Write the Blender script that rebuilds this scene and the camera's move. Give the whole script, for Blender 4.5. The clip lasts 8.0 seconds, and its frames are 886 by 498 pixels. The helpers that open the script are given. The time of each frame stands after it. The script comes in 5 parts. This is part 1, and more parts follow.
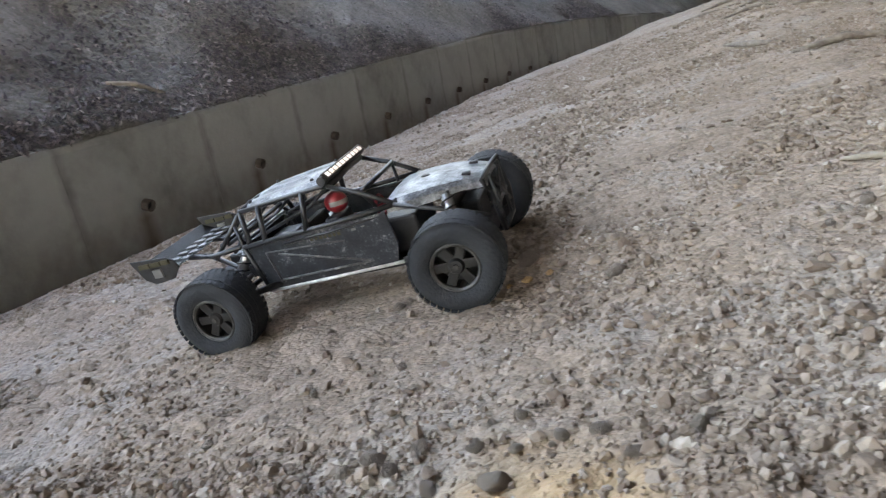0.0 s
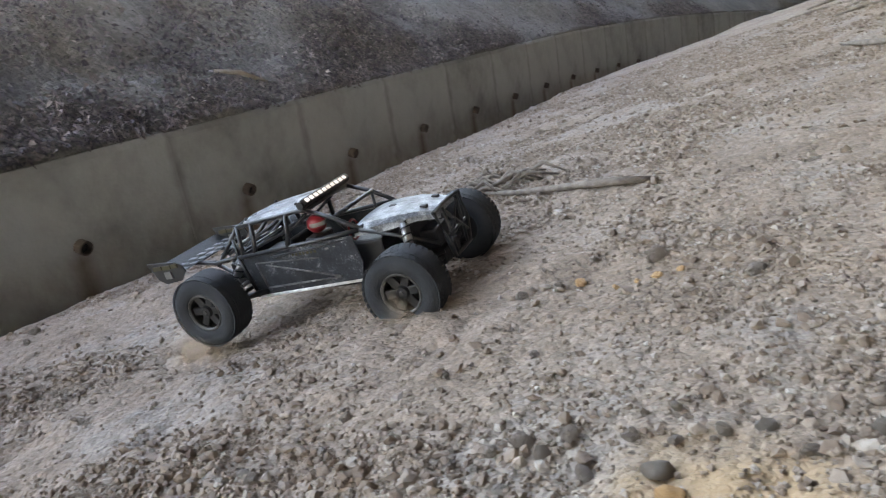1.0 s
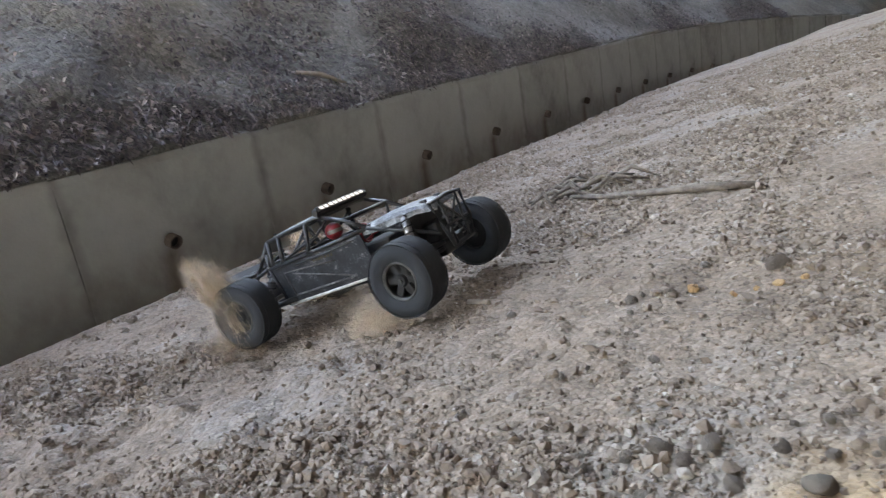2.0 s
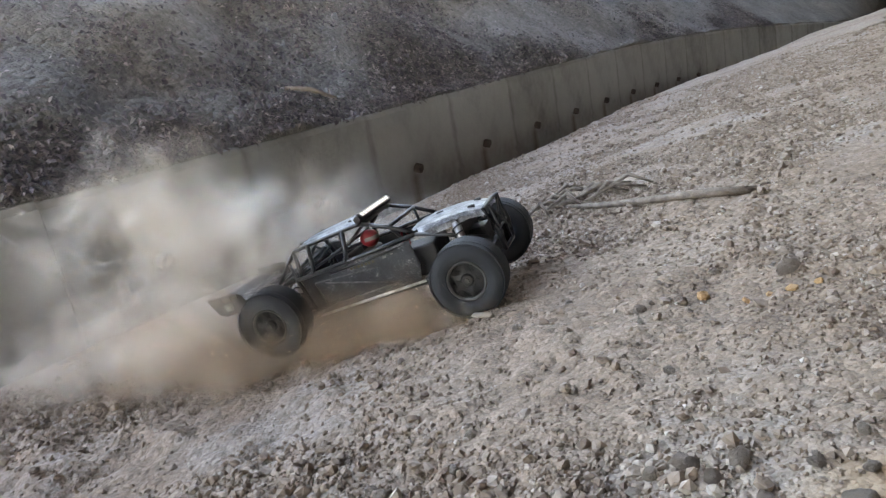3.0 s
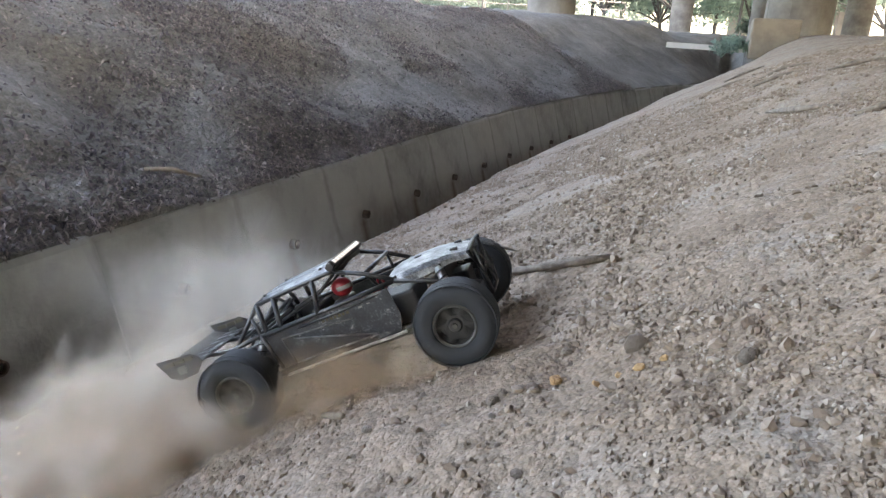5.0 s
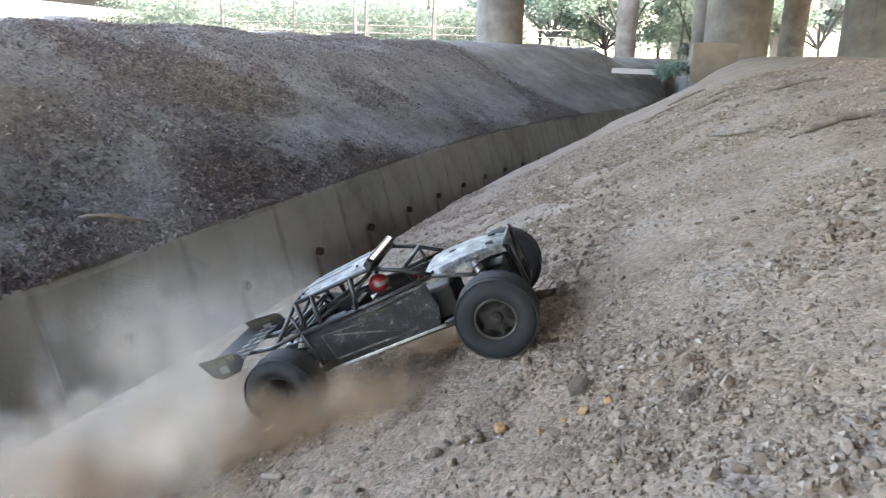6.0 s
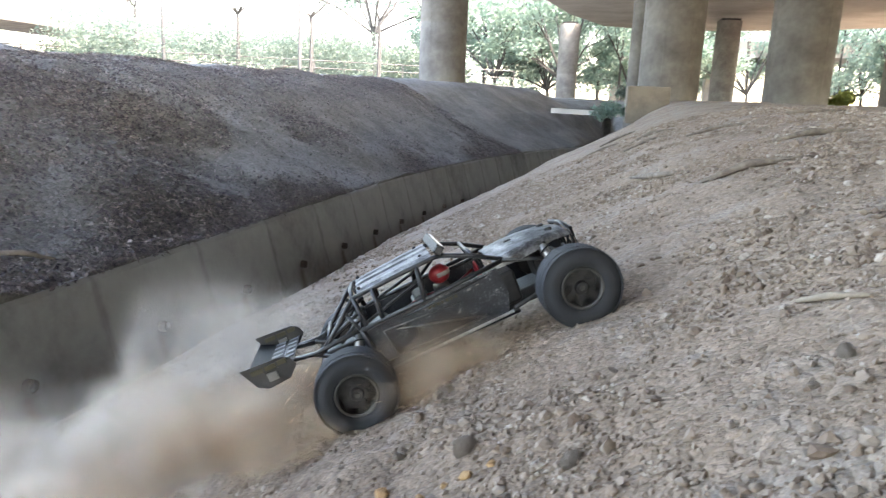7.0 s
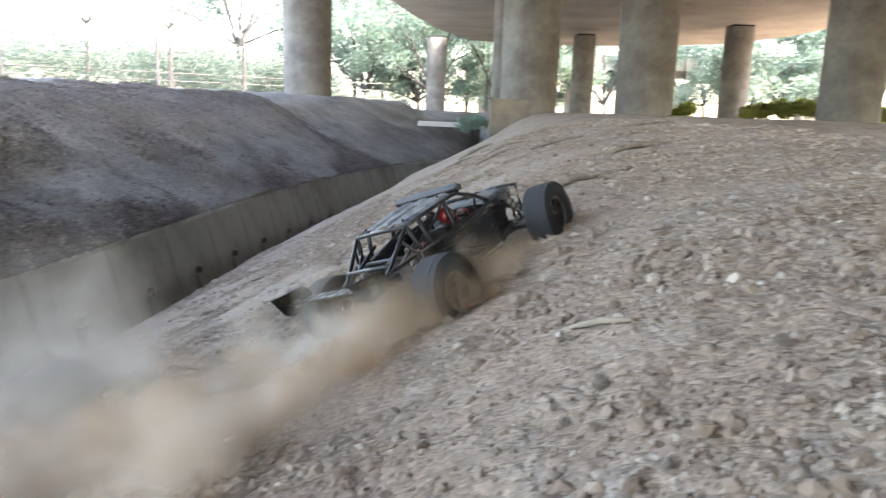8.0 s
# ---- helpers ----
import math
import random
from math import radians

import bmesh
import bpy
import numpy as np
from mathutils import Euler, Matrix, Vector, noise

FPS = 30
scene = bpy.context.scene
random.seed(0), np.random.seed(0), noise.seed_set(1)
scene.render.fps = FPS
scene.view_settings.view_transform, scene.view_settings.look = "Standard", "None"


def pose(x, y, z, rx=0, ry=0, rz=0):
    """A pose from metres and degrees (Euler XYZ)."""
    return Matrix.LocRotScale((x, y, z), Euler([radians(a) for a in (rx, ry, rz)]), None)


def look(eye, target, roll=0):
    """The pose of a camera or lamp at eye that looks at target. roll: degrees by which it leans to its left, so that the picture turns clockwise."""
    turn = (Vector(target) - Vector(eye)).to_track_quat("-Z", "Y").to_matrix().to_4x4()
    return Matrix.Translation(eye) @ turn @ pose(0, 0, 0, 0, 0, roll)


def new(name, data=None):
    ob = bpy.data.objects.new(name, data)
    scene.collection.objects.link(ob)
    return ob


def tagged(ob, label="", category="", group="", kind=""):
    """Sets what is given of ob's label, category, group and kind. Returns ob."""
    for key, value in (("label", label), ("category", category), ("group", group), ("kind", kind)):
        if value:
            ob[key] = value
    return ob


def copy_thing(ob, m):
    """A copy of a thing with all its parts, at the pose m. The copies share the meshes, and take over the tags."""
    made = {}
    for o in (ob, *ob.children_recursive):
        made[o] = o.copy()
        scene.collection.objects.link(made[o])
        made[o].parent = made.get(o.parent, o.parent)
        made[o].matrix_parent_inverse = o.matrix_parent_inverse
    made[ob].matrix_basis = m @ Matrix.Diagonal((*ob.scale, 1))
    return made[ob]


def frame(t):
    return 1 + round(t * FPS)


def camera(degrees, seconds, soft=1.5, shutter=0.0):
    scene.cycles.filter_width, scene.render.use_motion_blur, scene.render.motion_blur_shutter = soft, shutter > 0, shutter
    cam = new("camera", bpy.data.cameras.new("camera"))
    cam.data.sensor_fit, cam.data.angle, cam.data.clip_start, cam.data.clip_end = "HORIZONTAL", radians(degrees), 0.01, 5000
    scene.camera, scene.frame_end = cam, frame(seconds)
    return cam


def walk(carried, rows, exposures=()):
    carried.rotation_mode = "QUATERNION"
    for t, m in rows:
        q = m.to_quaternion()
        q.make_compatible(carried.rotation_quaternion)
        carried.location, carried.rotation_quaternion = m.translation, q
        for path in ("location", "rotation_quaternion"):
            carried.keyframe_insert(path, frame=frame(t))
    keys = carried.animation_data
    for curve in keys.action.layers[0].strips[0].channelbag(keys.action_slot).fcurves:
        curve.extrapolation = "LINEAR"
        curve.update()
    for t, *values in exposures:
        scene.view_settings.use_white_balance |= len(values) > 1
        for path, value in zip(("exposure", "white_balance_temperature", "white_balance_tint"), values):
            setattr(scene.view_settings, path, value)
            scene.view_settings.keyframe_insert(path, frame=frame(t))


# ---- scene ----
cam = camera(65.2, 8.0, soft=1.15, shutter=0.5)
PATH = [
    (0, (0.021, -0.009, 2.002), (-0.528, 1.739, 1.2), 5.3),
    (0.5, (-0.019, -0.035, 1.992), (-0.661, 1.676, 1.18), 5.5),
    (1, (-0.061, -0.057, 1.985), (-0.795, 1.608, 1.155), 5.3),
    (1.5, (-0.104, -0.079, 1.975), (-0.916, 1.551, 1.147), 5.9),
    (2, (-0.139, -0.096, 1.968), (-1.021, 1.495, 1.135), 4.7),
    (2.2, (-0.151, -0.1, 1.962), (-1.053, 1.482, 1.137), 4.4),
    (3.3, (-0.171, -0.062, 1.949), (-1.003, 1.584, 1.176), 3.1),
    (3.5, (-0.165, -0.048, 1.949), (-0.96, 1.624, 1.192), 2.9),
    (4, (-0.145, -0.007, 1.95), (-0.864, 1.725, 1.256), 3.8),
    (4.5, (-0.133, 0.022, 1.959), (-0.799, 1.79, 1.302), 3.4),
    (5.8, (-0.107, 0.084, 1.984), (-0.678, 1.927, 1.459), 1.9),
    (6, (-0.099, 0.097, 1.987), (-0.639, 1.951, 1.467), 1.3),
    (6.5, (-0.067, 0.133, 1.992), (-0.534, 2.017, 1.511), 1.6),
    (7, (-0.022, 0.178, 2.002), (-0.419, 2.093, 1.584), 2.6),
    (7.5, (0.038, 0.227, 2.011), (-0.226, 2.169, 1.615), 2.8),
    (8, (0.127, 0.274, 2.029), (0.07, 2.239, 1.658), 2.0),
]
walk(cam, [(t, look(eye, target, roll)) for t, eye, target, roll in PATH], exposures=[(0.0, 4.30, 8200, 17), (4.6, 4.32, 8150, 17), (6.2, 4.32, 7700, 15), (8.0, 4.27, 7650, 15)])

# ---- light ----
world = bpy.data.worlds.new("world")
scene.world = world
world.use_nodes = True
wn = world.node_tree.nodes
sky = wn.new("ShaderNodeTexSky")
sky.sky_type, sky.sun_disc = "NISHITA", False
SUN_ELEV, SUN_ROT = radians(58), radians(115)
sky.sun_elevation, sky.sun_rotation = SUN_ELEV, SUN_ROT
sky.air_density, sky.dust_density = 1.2, 3.0
wn["Background"].inputs[1].default_value = 0.15
world.node_tree.links.new(sky.outputs[0], wn["Background"].inputs[0])
sun = new("sun", bpy.data.lights.new("sun", "SUN"))
sun.data.energy, sun.data.angle, sun.data.color = 2.0, radians(0.6), (1.0, 0.95, 0.88)
sun_dir = Vector((math.sin(SUN_ROT) * math.cos(SUN_ELEV), math.cos(SUN_ROT) * math.cos(SUN_ELEV), math.sin(SUN_ELEV)))
sun.matrix_world = look(sun_dir * 50, (0, 0, 0))

# ---- materials ----


def material(name, stops, scale=8.0, rough=0.8, metal=0.0, bump=0.3, bump_scale=None, detail=6.0, fine=0.25, rough_var=0.1,
             coords="Object", island=0.0, random_value=0.0, dist=0.01):
    """Principled material: colour from coarse noise through a ramp, a finer noise on top, bump at a scale of its own."""
    m = bpy.data.materials.new(name)
    m.use_nodes = True
    n, l = m.node_tree.nodes, m.node_tree.links
    b = n["Principled BSDF"]
    tc = n.new("ShaderNodeTexCoord")
    big = n.new("ShaderNodeTexNoise")
    big.inputs["Scale"].default_value, big.inputs["Detail"].default_value, big.inputs["Roughness"].default_value = scale, detail, 0.62
    l.new(tc.outputs[coords], big.inputs["Vector"])
    small = n.new("ShaderNodeTexNoise")
    small.inputs["Scale"].default_value, small.inputs["Detail"].default_value = scale * 9, 4
    l.new(tc.outputs[coords], small.inputs["Vector"])
    mix = n.new("ShaderNodeMath")
    mix.operation = "MULTIPLY_ADD"
    l.new(small.outputs["Fac"], mix.inputs[0])
    mix.inputs[1].default_value = fine
    off = n.new("ShaderNodeMath")
    off.operation = "SUBTRACT"
    l.new(big.outputs["Fac"], off.inputs[0])
    off.inputs[1].default_value = fine / 2
    l.new(off.outputs[0], mix.inputs[2])
    fac = mix.outputs[0]
    for amount, node, socket in ((island, "ShaderNodeNewGeometry", "Random Per Island"), (random_value, "ShaderNodeObjectInfo", "Random")):
        if amount:
            src = n.new(node)
            add = n.new("ShaderNodeMath")
            add.operation = "MULTIPLY_ADD"
            l.new(src.outputs[socket], add.inputs[0])
            add.inputs[1].default_value = amount
            sub = n.new("ShaderNodeMath")
            sub.operation = "SUBTRACT"
            l.new(fac, sub.inputs[0])
            sub.inputs[1].default_value = amount / 2
            l.new(sub.outputs[0], add.inputs[2])
            fac = add.outputs[0]
    ramp = n.new("ShaderNodeValToRGB")
    el = ramp.color_ramp.elements
    while len(el) < len(stops):
        el.new(0.5)
    for e, (p, c) in zip(el, stops):
        e.position, e.color = p, (*c, 1)
    l.new(fac, ramp.inputs[0])
    l.new(ramp.outputs[0], b.inputs["Base Color"])
    b.inputs["Metallic"].default_value = metal
    rr = n.new("ShaderNodeMapRange")
    rr.inputs["To Min"].default_value, rr.inputs["To Max"].default_value = max(0.02, rough - rough_var), min(1, rough + rough_var)
    l.new(small.outputs["Fac"], rr.inputs["Value"])
    l.new(rr.outputs[0], b.inputs["Roughness"])
    if bump:
        bn = n.new("ShaderNodeTexNoise")
        bn.inputs["Scale"].default_value, bn.inputs["Detail"].default_value = bump_scale or scale * 6, 5
        l.new(tc.outputs[coords], bn.inputs["Vector"])
        bu = n.new("ShaderNodeBump")
        bu.inputs["Strength"].default_value, bu.inputs["Distance"].default_value = bump, dist
        l.new(bn.outputs["Fac"], bu.inputs["Height"])
        l.new(bu.outputs[0], b.inputs["Normal"])
    return m


def plain(name, colour, rough=0.5, metal=0.0):
    return material(name, [(0.3, tuple(c * 0.75 for c in colour)), (0.7, colour)], 30, rough, metal, 0.05)


SOIL = material("dry_soil", [(0.26, (0.145, 0.102, 0.074)), (0.40, (0.205, 0.153, 0.114)), (0.52, (0.245, 0.187, 0.143)), (0.64, (0.242, 0.204, 0.172)), (0.80, (0.33, 0.262, 0.20))],
                2.3, 0.95, 0, 1.0, 60, 10, 0.36, 0.04, dist=0.005)


def add_clods(m, scale, colour_amount, depth):
    """Small crumbs of earth: cells that differ in tone and stand up from the surface, over a finer grit."""
    n, l = m.node_tree.nodes, m.node_tree.links
    b = n["Principled BSDF"]
    base, normal = b.inputs["Base Color"].links[0].from_socket, b.inputs["Normal"].links[0].from_socket
    tc = n.new("ShaderNodeTexCoord")
    warp = n.new("ShaderNodeTexNoise")
    warp.inputs["Scale"].default_value = scale * 0.7
    l.new(tc.outputs["Object"], warp.inputs["Vector"])
    wm = n.new("ShaderNodeVectorMath")
    wm.operation = "MULTIPLY_ADD"
    l.new(warp.outputs["Color"], wm.inputs[0])
    wm.inputs[1].default_value = (0.1 / scale,) * 3
    l.new(tc.outputs["Object"], wm.inputs[2])
    for k, (sc, am, dp) in enumerate(((scale, colour_amount, depth), (scale * 2.6, colour_amount * 0.8, depth * 0.4))):
        vo = n.new("ShaderNodeTexVoronoi")
        vo.inputs["Scale"].default_value = sc
        vo.inputs["Randomness"].default_value = 1.0
        l.new(wm.outputs[0], vo.inputs["Vector"])
        sep = n.new("ShaderNodeSeparateColor")
        l.new(vo.outputs["Color"], sep.inputs[0])
        tone = n.new("ShaderNodeMapRange")
        tone.inputs["To Min"].default_value, tone.inputs["To Max"].default_value = 1 - am, 1 + am
        l.new(sep.outputs[0], tone.inputs["Value"])
        mul = n.new("ShaderNodeVectorMath")
        mul.operation = "SCALE"
        l.new(base, mul.inputs[0])
        l.new(tone.outputs[0], mul.inputs["Scale"])
        base = mul.outputs[0]
        bu = n.new("ShaderNodeBump")
        bu.invert = True
        bu.inputs["Strength"].default_value, bu.inputs["Distance"].default_value = 1.0, dp
        l.new(vo.outputs["Distance"], bu.inputs["Height"])
        l.new(normal, bu.inputs["Normal"])
        normal = bu.outputs[0]
    l.new(base, b.inputs["Base Color"])
    l.new(normal, b.inputs["Normal"])


add_clods(SOIL, 85, 0.2, 0.004)


def add_stain(m, place, radius, colour, amount):
    """A patch of differently coloured earth with a ragged edge."""
    n, l = m.node_tree.nodes, m.node_tree.links
    b = n["Principled BSDF"]
    base = b.inputs["Base Color"].links[0].from_socket
    tc = n.new("ShaderNodeTexCoord")
    far = n.new("ShaderNodeVectorMath")
    far.operation = "DISTANCE"
    l.new(tc.outputs["Object"], far.inputs[0])
    far.inputs[1].default_value = place
    nz = n.new("ShaderNodeTexNoise")
    nz.inputs["Scale"].default_value, nz.inputs["Detail"].default_value = 14, 6
    l.new(tc.outputs["Object"], nz.inputs["Vector"])
    ragged = n.new("ShaderNodeMath")
    ragged.operation = "MULTIPLY_ADD"
    l.new(nz.outputs["Fac"], ragged.inputs[0])
    ragged.inputs[1].default_value = radius * 1.4
    l.new(far.outputs["Value"], ragged.inputs[2])
    edge = n.new("ShaderNodeMapRange")
    edge.inputs["From Min"].default_value, edge.inputs["From Max"].default_value = radius * 1.9, radius * 1.1
    edge.inputs["To Min"].default_value, edge.inputs["To Max"].default_value = 0.0, amount
    l.new(ragged.outputs[0], edge.inputs["Value"])
    mix = n.new("ShaderNodeMix")
    mix.data_type = "RGBA"
    l.new(edge.outputs[0], mix.inputs["Factor"])
    l.new(base, mix.inputs["A"])
    mix.inputs["B"].default_value = (*colour, 1)
    l.new(mix.outputs["Result"], b.inputs["Base Color"])


add_stain(SOIL, (-0.02, 0.47, 1.58), 0.10, (0.40, 0.27, 0.15), 0.75)
add_stain(SOIL, (0.0, 0.80, 1.60), 0.09, (0.245, 0.213, 0.187), 0.4)
add_stain(SOIL, (-0.18, 0.78, 1.50), 0.07, (0.24, 0.21, 0.185), 0.35)
BANK = material("bank_soil", [(0.3, (0.100, 0.096, 0.089)), (0.48, (0.150, 0.145, 0.133)), (0.6, (0.187, 0.181, 0.165)), (0.75, (0.222, 0.215, 0.196))],
                1.3, 0.95, 0, 0.6, 30, 9, 0.3, 0.04, dist=0.02)
STONE = material("stone", [(0.2, (0.23, 0.18, 0.143)), (0.5, (0.29, 0.238, 0.195)), (0.85, (0.38, 0.335, 0.29))], 40, 0.95, 0, 0.9, 160, random_value=0.45)
ORANGE = material("ochre_stone", [(0.3, (0.30, 0.16, 0.07)), (0.7, (0.46, 0.30, 0.15))], 18, 0.9, 0, 0.5, 90, random_value=0.2)
PEBBLE = material("pebbles", [(0.2, (0.16, 0.118, 0.09)), (0.5, (0.232, 0.18, 0.14)), (0.82, (0.285, 0.235, 0.192)), (1.0, (0.44, 0.395, 0.345))], 10, 0.92, 0, 0.3, 200, island=0.75)
LEAF = material("dry_leaves", [(0.15, (0.055, 0.049, 0.055)), (0.45, (0.106, 0.093, 0.096)), (0.75, (0.17, 0.145, 0.14)), (0.97, (0.33, 0.30, 0.28))], 6, 0.75, 0, 0.2, 60, island=0.8)
BARK = material("dry_branch", [(0.3, (0.09, 0.07, 0.055)), (0.7, (0.24, 0.20, 0.165))], 25, 0.9, 0, 0.6, 120)
DARK_BARK = material("dark_bark", [(0.3, (0.03, 0.031, 0.032)), (0.7, (0.07, 0.071, 0.07))], 6, 0.9, 0, 0.4, 40)
PALE_WOOD = material("pale_wood", [(0.3, (0.20, 0.165, 0.125)), (0.7, (0.29, 0.25, 0.20))], 30, 0.85, 0, 0.4, 150)
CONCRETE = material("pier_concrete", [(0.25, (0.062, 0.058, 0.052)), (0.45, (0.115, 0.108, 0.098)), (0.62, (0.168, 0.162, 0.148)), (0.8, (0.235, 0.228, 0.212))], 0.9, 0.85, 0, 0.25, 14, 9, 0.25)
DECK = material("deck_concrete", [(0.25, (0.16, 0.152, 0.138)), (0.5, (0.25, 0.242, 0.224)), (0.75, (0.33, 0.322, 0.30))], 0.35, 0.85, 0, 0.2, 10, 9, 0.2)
FOOTING = material("footing_concrete", [(0.25, (0.105, 0.09, 0.072)), (0.6, (0.175, 0.15, 0.122))], 3, 0.9, 0, 0.3, 30)
RUST = material("rusty_pipe", [(0.3, (0.05, 0.040, 0.034)), (0.7, (0.11, 0.085, 0.072))], 20, 0.85, 0, 0.4, 80)
# near-black paint for the shade inside the weep pipes
BORE_SHADE = plain("pipe_bore_shade", (0.012, 0.011, 0.011), 0.95)
RUBBER = material("tyre_rubber", [(0.3, (0.010, 0.012, 0.015)), (0.55, (0.017, 0.020, 0.025)), (0.82, (0.034, 0.036, 0.040))], 26, 0.82, 0, 0.25, 220)
RIM = material("black_rim", [(0.3, (0.004, 0.004, 0.005)), (0.7, (0.013, 0.013, 0.013))], 40, 0.55, 0, 0.1, 200)
BEAD = material("worn_bead_ring", [(0.3, (0.02, 0.02, 0.02)), (0.7, (0.10, 0.097, 0.092))], 40, 0.5, 0.3, 0.1, 200)
TUBE = material("cage_tube_paint", [(0.3, (0.012, 0.013, 0.015)), (0.6, (0.028, 0.030, 0.034)), (0.82, (0.14, 0.135, 0.13))], 35, 0.38, 0.1, 0.1, 200)
WORN = material("worn_metal_sill", [(0.3, (0.32, 0.32, 0.32)), (0.7, (0.70, 0.70, 0.69))], 40, 0.45, 0.3, 0.15, 200)
SILVER = material("scuffed_silver_panel", [(0.32, (0.05, 0.052, 0.056)), (0.45, (0.14, 0.147, 0.158)), (0.60, (0.29, 0.30, 0.318)), (0.78, (0.58, 0.59, 0.60))], 30, 0.42, 0.15, 0.1, 160, 8, 0.4)
PANEL = material("scuffed_dark_panel", [(0.36, (0.010, 0.012, 0.016)), (0.55, (0.022, 0.026, 0.033)), (0.63, (0.06, 0.064, 0.072)), (0.74, (0.24, 0.24, 0.24))], 24, 0.45, 0.1, 0.15, 120, 10, 0.5)
SCUFF = material("scuffed_edge", [(0.35, (0.03, 0.032, 0.036)), (0.6, (0.12, 0.12, 0.122)), (0.75, (0.3, 0.3, 0.3))], 40, 0.5, 0.1, 0.1, 200)
BLACK = material("black_plastic", [(0.3, (0.006, 0.006, 0.007)), (0.7, (0.02, 0.02, 0.022))], 30, 0.55, 0, 0.1, 200)
YELLOW = plain("dull_yellow_marking", (0.05, 0.041, 0.017), 0.7)
WHITE = plain("white_marking", (0.16, 0.157, 0.15), 0.6)
RED = plain("red_paint", (0.20, 0.012, 0.018), 0.35)
LENS = plain("light_bar_lens", (0.85, 0.88, 0.9), 0.15)
LENS.node_tree.nodes["Principled BSDF"].inputs["Emission Color"].default_value = (1, 1, 1, 1)
LENS.node_tree.nodes["Principled BSDF"].inputs["Emission Strength"].default_value = 0.04
CHROME = plain("spring_steel", (0.35, 0.35, 0.35), 0.35, 0.7)
DUST = material("airborne_dust", [(0.3, (0.48, 0.39, 0.30)), (0.7, (0.60, 0.51, 0.41))], 9, 1.0, 0, 0)
FOLIAGE = material("tree_leaves", [(0.2, (0.07, 0.105, 0.085)), (0.5, (0.11, 0.15, 0.12)), (0.85, (0.16, 0.20, 0.15))], 1.2, 0.6, 0, 0, island=0.7)
HEDGE = material("hedge_leaves", [(0.2, (0.045, 0.068, 0.055)), (0.8, (0.10, 0.13, 0.10))], 2, 0.6, 0, 0, island=0.7)

BUSH = material("bush_leaves", [(0.2, (0.11, 0.15, 0.04)), (0.8, (0.22, 0.25, 0.07))], 2, 0.6, 0, 0, island=0.7)


def let_light_through(m, colour, share):
    """Thin leaves glow when the sun stands behind them."""
    n, l = m.node_tree.nodes, m.node_tree.links
    out = n["Material Output"]
    body = out.inputs["Surface"].links[0].from_socket
    trl, mix = n.new("ShaderNodeBsdfTranslucent"), n.new("ShaderNodeMixShader")
    trl.inputs["Color"].default_value = (*colour, 1)
    mix.inputs[0].default_value = share
    l.new(body, mix.inputs[1])
    l.new(trl.outputs[0], mix.inputs[2])
    l.new(mix.outputs[0], out.inputs["Surface"])


let_light_through(FOLIAGE, (0.24, 0.36, 0.31), 0.5)
let_light_through(HEDGE, (0.17, 0.24, 0.21), 0.4)
let_light_through(BUSH, (0.34, 0.38, 0.10), 0.45)
STEEL = plain("grey_rail_paint", (0.06, 0.062, 0.065), 0.6, 0.1)
WHITE_WALL = material("pale_render", [(0.3, (0.28, 0.27, 0.25)), (0.7, (0.40, 0.39, 0.37))], 0.6, 0.8, 0, 0.1)


